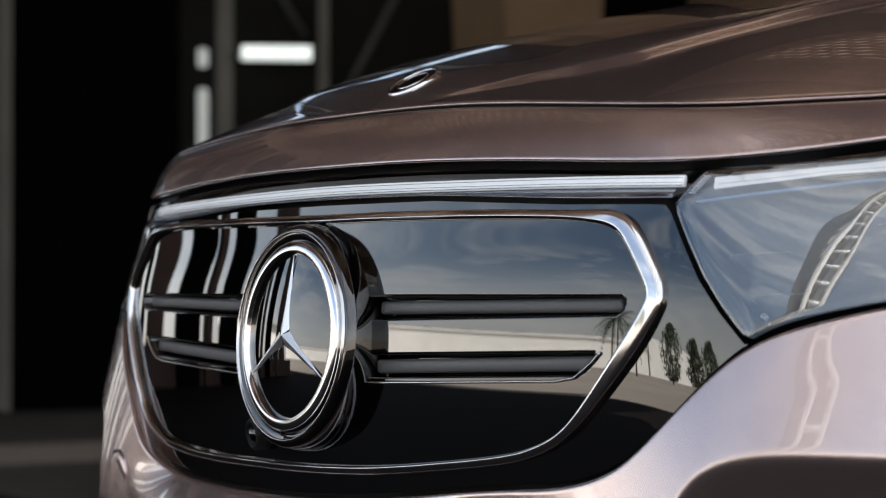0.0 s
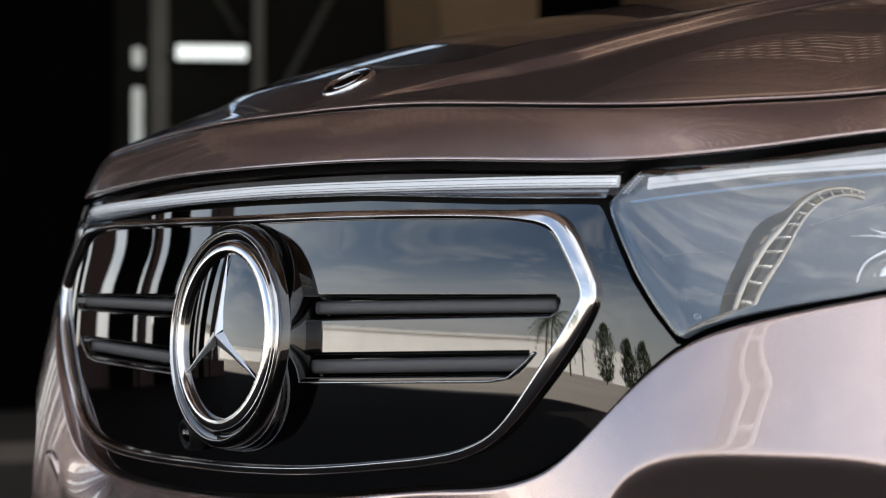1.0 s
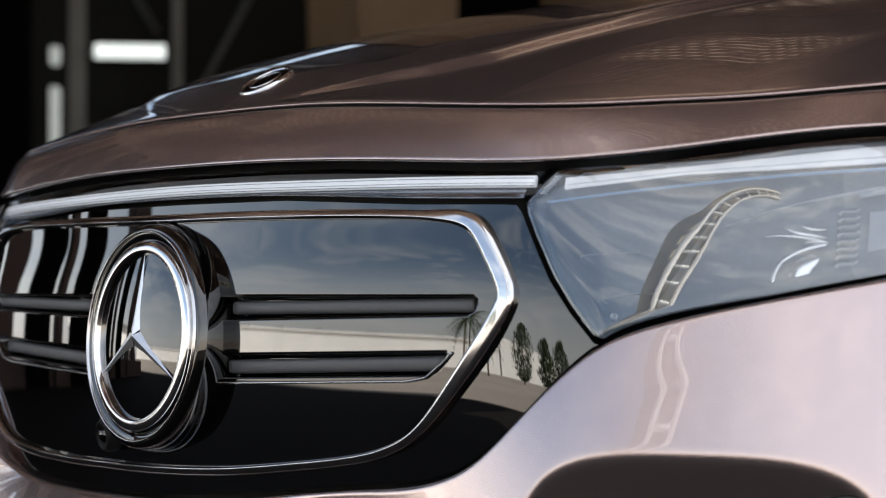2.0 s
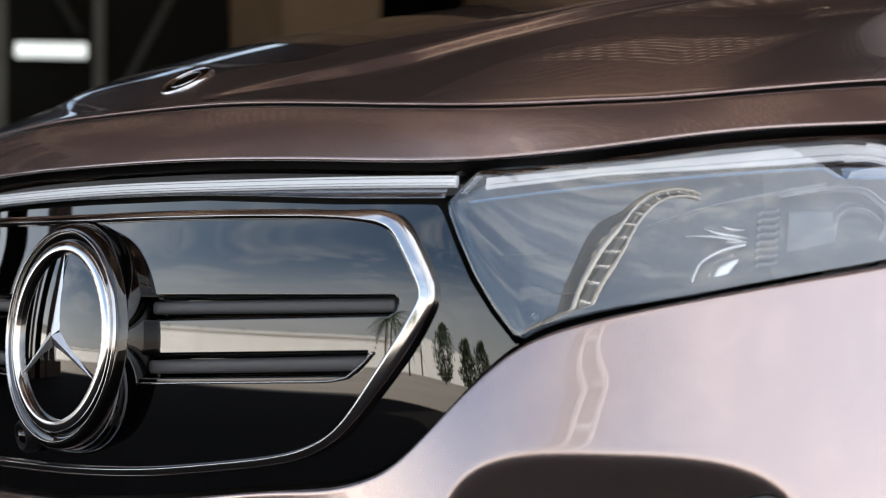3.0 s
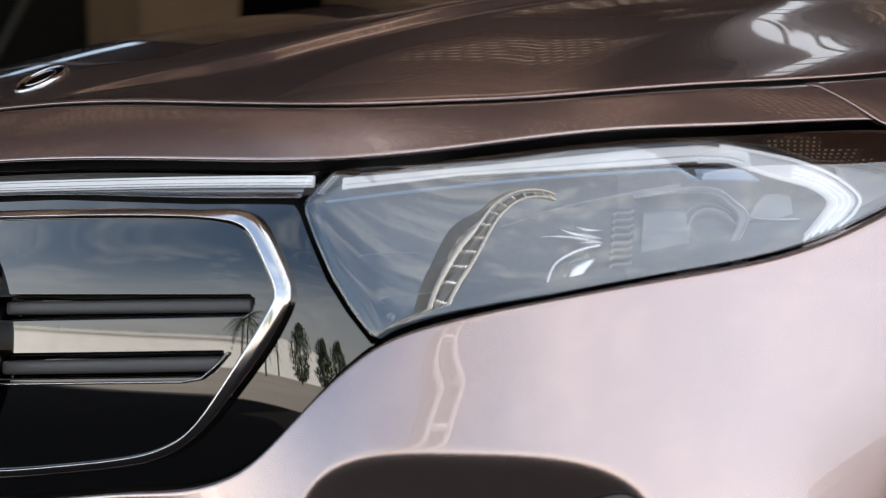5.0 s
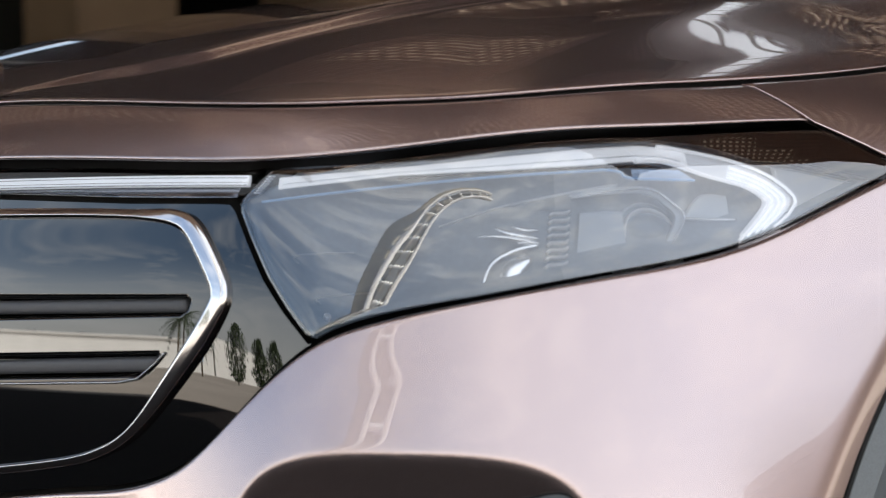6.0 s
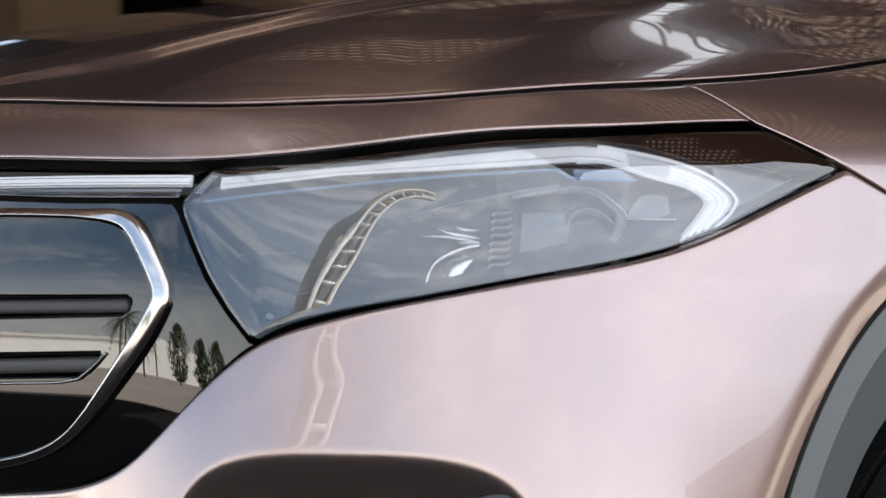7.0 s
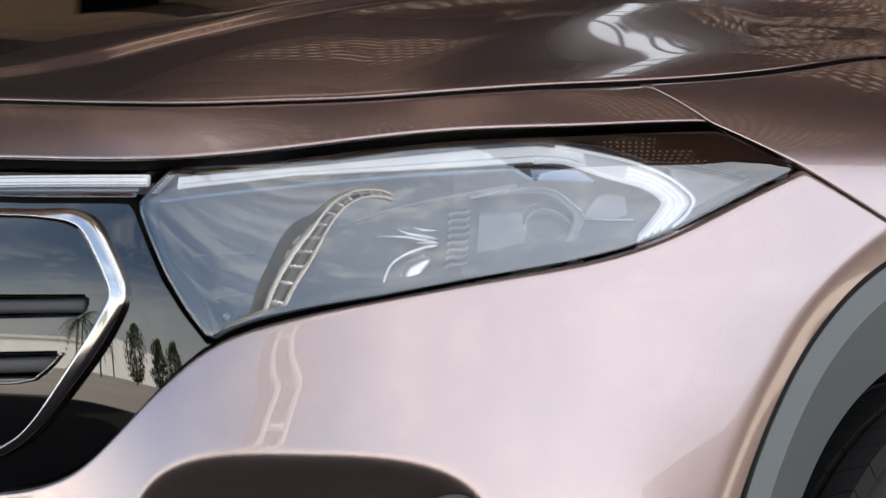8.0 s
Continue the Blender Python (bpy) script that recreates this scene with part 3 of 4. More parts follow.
# light bar over the grille
bar_foot = spline(mirrored([(0, 0.879), (0.2, 0.877), (0.386, 0.8695), (0.506, 0.8665), (0.54, 0.866)]))
bar_low = lambda s: np.maximum(bar_foot(s), 0.8658 + (np.abs(s) - 0.513) * 1.86)
bar_top = lambda s: lip(s) - 0.004
part("light_bar_housing", strip_bm(-0.525, 0.525, bar_low, lambda s: lip(s) - 0.003, ns=160, nz=8, off=lambda s, z: -0.016 - 0.35 * (z - bar_foot(s)), roll=0.002, fillet=0.001), M_GLOSS, car)
part("light_bar_cover", strip_bm(-0.527, 0.527, bar_low, bar_top, svals=np.linspace(-0.527, 0.527, 260), nz=8, off=lambda s, z: 0.001 - 0.30 * (z - bar_foot(s)), roll=0.014, fillet=0.0015), M_BARCOVER, car, "clear light bar cover")
s = np.linspace(-0.517, 0.517, 140)
bar_mid = spline(mirrored([(0, 0.8895), (0.085, 0.889), (0.25, 0.8868), (0.384, 0.8848), (0.47, 0.8830), (0.52, 0.8820)]))
part("light_bar", sweep_bm(shell(s, bar_mid(s), -0.013), oval(0.0108, 0.006, 12, 0.6), normals=shell_normal(s, bar_mid(s))), M_BAR, car, "white light band")
for dz, tall in ((0.0030, 0.0006), (-0.0012, 0.0005), (-0.0036, 0.0007)):
    part("light_bar_groove", sweep_bm(shell(s, bar_mid(s) + dz, -0.0098), oval(tall, 0.001, 6), normals=shell_normal(s, bar_mid(s))), M_SATIN, car)
# two bright steps under the light band, the upper one tilted to the sky
sv = np.linspace(-0.512, 0.512, 140)
step_top, step_mid = lambda s: bar_mid(s) - 0.0058, lambda s: (bar_mid(s) - 0.0058) * 0.52 + (bar_low(s) + 0.001) * 0.48
part("light_bar_step", strip_bm(0, 0, step_mid, step_top, svals=sv, nz=6, gap=0.0002, roll=0.001, fillet=0.0004, ends=False, off=lambda s, z: -0.006 - 0.55 * (z - step_mid(s))), M_BARSTEP, car, "bright upper step of the light bar")
part("light_bar_step", strip_bm(0, 0, lambda s: bar_low(s) + 0.0008, step_mid, svals=sv, nz=6, gap=0.0002, roll=0.001, fillet=0.0004, ends=False, off=lambda s, z: -0.004 - 0.22 * (z - bar_low(s))), M_BARSTEP, car, "grey lower step of the light bar")

# round badge on the bonnet
k0 = 0.047
bp, bu, bv = bonnet(np.array([0.010]), k0)[0], bonnet(np.array([0.020]), k0)[0], bonnet(np.array([0.010]), k0 + 0.01)[0]
bn = np.cross(bu - bp, bv - bp)
bn = bn / np.linalg.norm(bn) + np.array([0.02, -0.07, 0])
badge_pose = Matrix.Translation(Vector(bp) + Vector((0, 0, 0.0012))) @ Vector(bn).to_track_quat("Z", "Y").to_matrix().to_4x4() @ Matrix.Scale(1.12, 4)
badge = new("bonnet_badge")
badge.parent = car
badge.matrix_local = badge_pose
part("badge_disc", lathe_bm([(0.026, -0.002), (0.0255, 0.0012), (0.02, 0.0015), (0.0003, 0.0017)], 48), M_GLOSS, badge, "black badge disc")
part("badge_ring", lathe_bm([(0.0275, -0.002), (0.027, 0.002), (0.0255, 0.0026), (0.024, 0.0018), (0.0235, 0.0)], 64), M_CHROME, badge, "chrome badge rim")
part("badge_inner_ring", lathe_bm([(0.0165, 0.001), (0.0162, 0.0024), (0.015, 0.0026), (0.0145, 0.001)], 64), M_SATIN, badge)
# parking camera under the emblem
pc = new("parking_camera")
pc.parent = car
pp = shell(-0.098, 0.634, 0.008)
pc.matrix_local = Matrix.Translation(Vector(pp)) @ Vector((-0.1, -1.0, -0.15)).to_track_quat("Z", "Y").to_matrix().to_4x4()
part("camera_housing", lathe_bm([(0.019, -0.016), (0.018, 0.0), (0.0155, 0.004), (0.013, 0.005), (0.012, 0.001), (0.0003, 0.0)], 40), M_BLACK, pc, "black camera housing")
part("camera_lens", lathe_bm([(0.0085, 0.001), (0.0075, 0.004), (0.004, 0.006), (0.0003, 0.0066)], 32), M_GLOSS, pc, "small glass lens")

# parking sensor on the bumper's far corner
ps = new("parking_sensor")
ps.parent = car
ps.matrix_local = Matrix.Translation(Vector((-0.486, 0.0425, 0.568))) @ Vector((-0.16, -1.0, -0.06)).to_track_quat("Z", "Y").to_matrix().to_4x4() @ Matrix.Scale(1.2, 4)
part("sensor_disc", lathe_bm([(0.0200, -0.004), (0.0198, 0.0002), (0.0185, 0.0010), (0.01, 0.0013), (0.0003, 0.0014)], 40), M_PAINT, ps)
part("sensor_seal", lathe_bm([(0.0228, -0.003), (0.0226, 0.0010), (0.0218, 0.0016), (0.0209, 0.0012), (0.0206, -0.003)], 40), M_PAINT, ps)

# ---------------------------------------------------------------- headlights
LAMP_TOP = lambda s: np.minimum(np.minimum(lip(s) - 0.006, 0.8612 + (np.abs(s) - 0.516) * 1.04), np.where(np.abs(s) > 1.12, fender_line(np.abs(s)) - 0.003, 9))
LAMP_LOW = lambda s: np.maximum(lower(s) + np.interp(np.abs(s), [0.62, 0.75], [0.005, 0.0008]), np.where(np.abs(s) < 0.62, np.interp(np.abs(s), [0.516, 0.5182, 0.5342, 0.5558, 0.5786, 0.6053, 0.62], [0.8622, 0.8589, 0.8315, 0.7973, 0.769, 0.7415, 0.725]), 0))
dark_low = line([(0.5, 0.892), (0.555, 0.892), (0.6234, 0.8934), (0.7002, 0.8974), (0.7725, 0.9038), (0.8478, 0.9099), (0.9323, 0.9145), (0.9818, 0.9110), (1.012, 0.9050), (1.0385, 0.8988), (1.0932, 0.8978), (1.1481, 0.8907), (1.1857, 0.8850), (1.198, 0.886), (1.25, 0.90)])


def lamp_strip(sg, s0, s1, low, high, off, nz=12, ns=120, gap=0.001, roll=0.004, fillet=0.0015, ends=True):
    sv = np.linspace(s0, s1, ns) * sg
    if sg < 0:
        sv = sv[::-1]
    return strip_bm(0, 0, low, high, svals=sv, nz=nz, gap=gap, roll=roll, fillet=fillet, ends=ends, off=lambda s, z: np.broadcast_to(off(s, z) if callable(off) else off, np.shape(z)))


def along(sg, points, depth, width, thick, per=8, power=0.7):
    g = smooth_path(points, per)
    return sweep_bm(shell(sg * g[:, 0], g[:, 1], depth), oval(width, thick, 10, power), normals=shell_normal(sg * g[:, 0], g[:, 1]))


def petal_bm(sg, points, depth, width):
    """A leaf-shaped sliver: full in the middle, pointed at both ends."""
    g = smooth_path(points, 8)
    f = np.linspace(0, 1, len(g))
    return sweep_bm(shell(sg * g[:, 0], g[:, 1], depth), oval(width, 0.004, 10), normals=shell_normal(sg * g[:, 0], g[:, 1]), widen=0.08 + 0.92 * np.sin(np.pi * f) ** 0.7)


def facing(sg, s, z, depth):
    """A pose at depth under the skin, its z axis looking out."""
    p, n = shell(sg * s, z, depth), shell_normal(sg * s, z)
    return Matrix.Translation(Vector(p)) @ Vector(n).to_track_quat("Z", "Y").to_matrix().to_4x4()


# daytime light guide: a broad blade along the brow that bends down into slim legs
BLADE_HIGH = line([(0.5441, 0.8851), (0.6188, 0.8896), (0.6920, 0.8947), (0.7719, 0.9010), (0.8503, 0.9076), (0.9165, 0.9115), (0.9504, 0.9092), (0.975, 0.9055)])
BLADE_LOW = line([(0.5405, 0.8743), (0.5982, 0.8794), (0.6597, 0.8852), (0.7550, 0.8882), (0.8486, 0.8927), (0.9081, 0.8968), (0.9425, 0.8965), (0.975, 0.8890)])
BEND_OUT = [(0.935, 0.9108), (0.9483, 0.9097), (0.985, 0.9048), (1.0186, 0.8992), (1.0480, 0.8910), (1.0708, 0.8802), (1.0834, 0.8674), (1.0725, 0.8550), (1.0500, 0.8421)]
BEND_IN = [(0.9081, 0.8968), (0.9428, 0.8970), (0.9822, 0.8868), (1.0080, 0.8815), (1.0314, 0.8764), (1.0470, 0.8690), (1.0504, 0.8633), (1.0410, 0.8540), (1.0076, 0.8293)]


def band_bm(sg, edge_a, edge_b, depth, n=60, thick=0.004):
    """A thin curved plate between two paths of (s, z)."""
    a, b = smooth_path(edge_a, 10), smooth_path(edge_b, 10)
    pick = lambda g: np.stack([np.interp(np.linspace(0, 1, n), np.linspace(0, 1, len(g)), g[:, i]) for i in (0, 1)], -1)
    a, b = pick(a), pick(b)
    rows = []
    for f, d in ((0, -thick), (0, -0.0004), (0.06, 0), (0.35, 0.0006), (0.65, 0.0006), (0.94, 0), (1, -0.0004), (1, -thick)):
        g = a + (b - a) * f
        rows.append(shell(sg * g[:, 0], g[:, 1], depth + d))
    bm = grid_bm(np.array(rows))
    bmesh.ops.recalc_face_normals(bm, faces=bm.faces)
    return bm


for sg in (1, -1):
    lamp = new("headlight")
    lamp.parent = car
    fair = np.polyfit(np.linspace(0.755, 0.935, 40), profile(np.linspace(0.755, 0.935, 40)), 2)
    bulge = lambda s, z: profile(z) - np.polyval(fair, z) + 0.06 * np.maximum(z - LAMP_LOW(s), 0) * np.maximum(LAMP_TOP(s) - z, 0) / np.maximum(LAMP_TOP(s) - LAMP_LOW(s), 0.01)
    part("lens", lamp_strip(sg, 0.5165, 1.222, LAMP_LOW, LAMP_TOP, bulge, nz=24), M_COVER, lamp, "clear polycarbonate lens")
    deep = lambda s, z: np.minimum(-0.062 + 0.05 * np.exp(-np.maximum(z - LAMP_LOW(s), 0) / 0.016) + 0.03 * np.exp(-np.maximum(np.abs(s) - 0.53, 0) / 0.02), -0.012)
    part("outer_bezel", lamp_strip(sg, 0.826, 1.222, LAMP_LOW, LAMP_TOP, lambda s, z: deep(s, z) + 0.002, roll=-0.004, fillet=0.001, ends=False, nz=30), M_BEZEL, lamp, "pale inner bezel")
    part("bezel", lamp_strip(sg, 0.5165, 0.832, LAMP_LOW, LAMP_TOP, deep, roll=-0.004, fillet=0.001, ends=False, nz=30), M_LAMPGREY, lamp, "blue-grey inner bezel")
    part("upper_bezel", lamp_strip(sg, 0.545, 1.219, lambda s: np.minimum(dark_low(np.abs(s)), LAMP_TOP(s) - 0.001), LAMP_TOP, -0.005, roll=0.02), M_LAMPDARK, lamp, "black gloss upper bezel")
    part("light_guide", lamp_strip(sg, 0.5415, 0.972, lambda s: BLADE_LOW(np.abs(s)), lambda s: BLADE_HIGH(np.abs(s)), -0.016, nz=10, gap=0.0002, roll=0.006, fillet=0.0012), M_DRL, lamp, "white daytime light guide")
    part("guide_bend", band_bm(sg, BEND_OUT, BEND_IN, -0.018), M_GUIDE, lamp, "milky bend of the light guide")
    part("guide_edge", along(sg, BEND_OUT, -0.012, 0.0026, 0.003), M_DRL, lamp, "bright outer rim of the light guide")
    part("guide_edge", along(sg, BEND_IN, -0.014, 0.0030, 0.004), M_DRL, lamp, "bright inner rim of the light guide")
    for f in (0.28, 0.5, 0.75):
        g = [(a[0] * (1 - f) + b[0] * f, a[1] * (1 - f) + b[1] * f) for a, b in zip(BEND_OUT[3:], BEND_IN[3:])]
        part("guide_leg", along(sg, g, -0.0155, 0.0020, 0.003), M_DRL, lamp, "slim white light guide leg")
    for f in (0.36,):
        sv = np.linspace(0.55, 0.96, 60)
        zv = BLADE_LOW(sv) + (BLADE_HIGH(sv) - BLADE_LOW(sv)) * f
        part("guide_groove", sweep_bm(shell(sg * sv, zv, -0.0150), oval(0.0006, 0.001, 6), normals=shell_normal(sg * sv, zv)), M_LAMPMID, lamp)
    # Black plate stands in for the shadow band under the guide.
    part("guide_shadow_plate", band_bm(sg, [(0.66, 0.8830), (0.7309, 0.8868), (0.8134, 0.8906), (0.8761, 0.8936), (0.9160, 0.8948), (0.9420, 0.8932)], [(0.66, 0.8818), (0.7311, 0.8850), (0.8133, 0.8884), (0.8754, 0.8908), (0.9148, 0.8920), (0.9420, 0.8926)], -0.022), M_LAMPDARK, lamp, "black plate for the shadow under the light guide")
    part("blue_line", along(sg, [(0.5223, 0.8633), (0.6029, 0.8712), (0.6926, 0.8786), (0.7720, 0.8839), (0.8492, 0.8880), (0.8791, 0.8894), (0.8935, 0.8874), (0.9054, 0.8826), (0.9755, 0.8819)], -0.02, 0.0022, 0.003), M_BLUE, lamp, "thin blue accent line")
    part("blue_fillet", band_bm(sg, [(0.9050, 0.8902), (0.9300, 0.8906), (0.9600, 0.8905)], [(0.9060, 0.8834), (0.9300, 0.8826), (0.9750, 0.8823)], -0.019), M_PALEBLUE, lamp, "pale blue fillet with an added glow")
    # hexagonal projector cell with its ribs
    part("cell_frame", band_bm(sg, [(0.8396, 0.8683), (0.8870, 0.8745), (0.9350, 0.8762), (0.9580, 0.8660), (0.9718, 0.8490), (0.9425, 0.8165)], [(0.8410, 0.8640), (0.8870, 0.8690), (0.9300, 0.8700), (0.9500, 0.8610), (0.9600, 0.8475), (0.9335, 0.8170)], -0.040), M_LAMPMID, lamp, "pale frame round the projector")
    part("cell_rib", along(sg, [(0.8396, 0.8653), (0.8870, 0.8715), (0.9350, 0.8735), (0.9560, 0.8634), (0.9688, 0.8487), (0.9402, 0.8179)], -0.038, 0.0014, 0.003), M_LAMPCHROME, lamp)
    part("cell_rib", along(sg, [(0.9688, 0.8487), (0.9950, 0.8480), (1.0280, 0.8485)], -0.038, 0.0022, 0.004), M_LAMPCHROME, lamp, "bright spoke of the projector frame")
    part("cell_wall", band_bm(sg, [(0.9750, 0.8500), (1.0000, 0.8700), (1.0300, 0.8700)], [(0.9750, 0.8475), (1.0000, 0.8478), (1.0270, 0.8480)], -0.046), M_LAMPMID, lamp)
    m = facing(sg, 0.9356, 0.8327, -0.055)
    for name, prof, stuff, lab in (("projector_ring", [(0.033, -0.03), (0.033, -0.002), (0.0315, 0.0), (0.030, -0.001), (0.029, -0.012)], M_LAMPMID, ""), ("projector_collar", [(0.0265, -0.02), (0.0265, 0.003), (0.0250, 0.0045), (0.0235, 0.003), (0.0225, -0.006)], M_LAMPLIGHT, "pale collar"), ("projector_lens", [(0.0225, -0.004), (0.019, 0.004), (0.011, 0.008), (0.0003, 0.0095)], M_BARCOVER, "clear projector lens")):
        bm = lathe_bm(prof, 48)
        bm.transform(m)
        part(name, bm, stuff, lamp, lab)
    part("projector_box", band_bm(sg, [(0.8520, 0.8528), (0.8800, 0.8548), (0.9035, 0.8545)], [(0.8417, 0.7985), (0.8700, 0.8010), (0.9012, 0.8050)], -0.047, thick=0.016), M_LAMPBOX, lamp, "pale projector housing")
    # heat sink: a column of hooked fins
    part("fin_plate", band_bm(sg, [(0.8060, 0.8545), (0.8250, 0.8560), (0.8440, 0.8568)], [(0.8040, 0.7975), (0.8200, 0.7990), (0.8350, 0.8015)], -0.054), M_LAMPGREY, lamp)
    for k in range(9):
        z = 0.8015 + 0.0063 * k
        x = 0.8100 + 0.0008 * k
        part("fin", along(sg, [(x, z - 0.0030), (x + 0.003, z - 0.0004), (x + 0.010, z), (x + 0.019, z + 0.0005), (x + 0.0225, z + 0.0026)], -0.040, 0.0028, 0.006, 5), M_LAMPLIGHT, lamp)
    # bright petals of the low beam reflector
    for pts, w in (([(0.7405, 0.8316), (0.7570, 0.8322), (0.7719, 0.8315), (0.7900, 0.8290), (0.8053, 0.8266)], 0.0042), ([(0.7588, 0.8388), (0.7720, 0.8352), (0.7836, 0.8334), (0.8054, 0.8300)], 0.0056), ([(0.7764, 0.8407), (0.7890, 0.8378), (0.8044, 0.8373)], 0.0042), ([(0.7800, 0.8262), (0.7930, 0.8272), (0.8050, 0.8262)], 0.0034)):
        part("reflector_petal", petal_bm(sg, pts, -0.040, w), M_LAMPCHROME, lamp, "bright chrome reflector petal")
    part("reflector_rim", along(sg, [(0.7489, 0.7901), (0.7529, 0.8030), (0.7610, 0.8122), (0.7808, 0.8208), (0.8035, 0.8252)], -0.041, 0.0046, 0.004), M_LAMPCHROME, lamp, "curved chrome rim of the reflector")
    part("reflector_rim", along(sg, [(0.7640, 0.7925), (0.7680, 0.8020), (0.7750, 0.8100), (0.7900, 0.8170)], -0.043, 0.0016, 0.003), M_LAMPMID, lamp)
    part("reflector_cup", petal_bm(sg, [(0.7716, 0.7924), (0.7760, 0.8010), (0.7830, 0.8075), (0.7964, 0.8136)], -0.042, 0.0190), M_LAMPCHROME, lamp, "bright chrome reflector cup")
    # mould marks and inner steps behind the lens
    for pts in ([(0.5781, 0.8099), (0.5730, 0.8138), (0.5782, 0.8167), (0.6040, 0.8180), (0.6303, 0.8184)], [(0.6041, 0.7752), (0.5993, 0.7786), (0.6051, 0.7810), (0.6270, 0.7830), (0.6501, 0.7843)]):
        part("mould_line", along(sg, pts, -0.012, 0.0010, 0.001), M_LAMPMID, lamp)
    part("bezel_step", band_bm(sg, [(0.640, 0.7720), (0.652, 0.7930), (0.668, 0.8200), (0.690, 0.8500)], [(0.648, 0.7720), (0.661, 0.7930), (0.676, 0.8200), (0.694, 0.8500)], -0.036), M_LAMPMID, lamp)
    part("bezel_step", band_bm(sg, [(0.700, 0.8420), (0.760, 0.8580), (0.830, 0.8700), (0.900, 0.8790)], [(0.700, 0.8405), (0.760, 0.8560), (0.830, 0.8672), (0.900, 0.8755)], -0.044), M_LAMPMID, lamp)
    part("side_reflector", lamp_strip(sg, 1.074, 1.205, lambda s: LAMP_LOW(s) + 0.004, lambda s: np.minimum(dark_low(np.abs(s)) - 0.001, LAMP_TOP(s) - 0.002), -0.021), M_LAMPLIGHT, lamp, "pale side reflector")
    part("side_reflector_crease", along(sg, [(1.062, 0.8965), (1.110, 0.8920), (1.150, 0.8860), (1.178, 0.8835)], -0.0195, 0.0010, 0.001), M_LAMPMID, lamp)
    for k in range(16):
        spot = facing(sg, 0.5268 + 0.0018 * (k // 2) + 0.0036 * (k % 2), 0.8715 + 0.0020 * (k // 2), -0.010)
        part("prism", box_bm(bmesh.new(), -0.0014, 0.0014, -0.0006, 0.0006, -0.001, 0.001, spot), M_LAMPLIGHT, lamp, smooth=False)
    bm = lathe_bm([(0.0035, -0.003), (0.0035, 0.001), (0.002, 0.001), (0.0018, -0.0005), (0.0003, -0.0005)], 16)
    bm.transform(facing(sg, 0.615, 0.764, -0.006))
    part("screw", bm, M_LAMPCHROME, lamp)

# ---------------------------------------------------------------- wheels and arches
for sg in (1, -1):
    ang = np.linspace(radians(-12), radians(192), 110)
    rows = []
    for r, dx in ((0.4775, -0.030), (0.4770, -0.012), (0.4745, -0.009), (0.4500, -0.004), (0.4485, -0.0045), (0.3680, -0.034), (0.3640, -0.040), (0.3780, -0.09), (0.3880, -0.30)):
        y, z = ARCH_Y - ARCH_R * np.cos(ang), ARCH_Z + ARCH_R * np.sin(ang)
        base = np.array([shell(s_of_y(yy), zz)[0] for yy, zz in zip(y, z)])
        rows.append(np.stack([sg * (base + dx), ARCH_Y - r * np.cos(ang), ARCH_Z + r * np.sin(ang)], -1))
    part("arch_cladding", grid_bm(np.array(rows), flip=sg < 0), M_CLAD, car, "grey plastic wheel-arch cladding", smooth=False)
    y, z = ARCH_Y - 0.4785 * np.cos(ang), ARCH_Z + 0.4785 * np.sin(ang)
    base = np.array([shell(s_of_y(yy), zz)[0] for yy, zz in zip(y, z)])
    seal = np.stack([sg * (base - 0.0105), y, z], -1)
    part("arch_seal", sweep_bm(seal, oval(0.0055, 0.0055, 8), normals=np.tile(np.array([sg * 1.0, 0, 0]), (len(seal), 1))), M_BLACK, car, "black rubber seal round the arch")
    wheel = new("wheel")
    wheel.parent = car
    wheel.location = (sg * 0.772, ARCH_Y, 0.349)
    wheel.scale = (0.95, 0.95, 1.0)
    wheel.rotation_euler = (0, radians(90 * sg), 0)
    TW = 0.118
    prof = [(0.24, -TW), (0.29, -TW - 0.008), (0.33, -TW), (0.347, -TW + 0.02), (0.349, -0.05), (0.350, 0), (0.349, 0.05), (0.347, TW - 0.02), (0.33, TW), (0.29, TW + 0.008), (0.24, TW)]
    tyre = part("tyre", lathe_bm(prof, 120), M_TYRE, wheel, "black road tyre")
    bm = bmesh.new()
    for i in range(64):
        for j, (x0, x1) in enumerate(((-0.113, -0.082), (-0.072, -0.030), (-0.022, 0.022), (0.030, 0.072), (0.082, 0.113))):
            a0 = 2 * math.pi * (i + 0.05 + 0.4 * (j % 2)) / 64
            a1 = a0 + 2 * math.pi * 0.95 / 64
            tilt = 0.045 * (1 if j < 2 else -1 if j > 2 else 0)
            top = [(0.3665 - 0.07 * abs(x) ** 1.5, a + (tilt if x == x1 else 0), x) for x in (x0, x1) for a in (a0, a1)]
            vs = [bm.verts.new((r * math.cos(a), r * math.sin(a), x)) for r, a, x in top] + [bm.verts.new((0.344 * math.cos(a), 0.344 * math.sin(a), x)) for r, a, x in top]
            for f in ((0, 1, 3, 2), (0, 4, 5, 1), (1, 5, 7, 3), (3, 7, 6, 2), (2, 6, 4, 0)):
                bm.faces.new([vs[q] for q in f])
    bmesh.ops.recalc_face_normals(bm, faces=bm.faces)
    part("tread", bm, M_TYRE, wheel, smooth=False)
    rim = part("rim", lathe_bm([(0.24, -TW), (0.235, -0.05), (0.235, TW - 0.03), (0.245, TW), (0.235, TW - 0.005), (0.2, TW - 0.04), (0.06, TW - 0.05), (0.0, TW - 0.05)], 60), M_RIM, wheel)

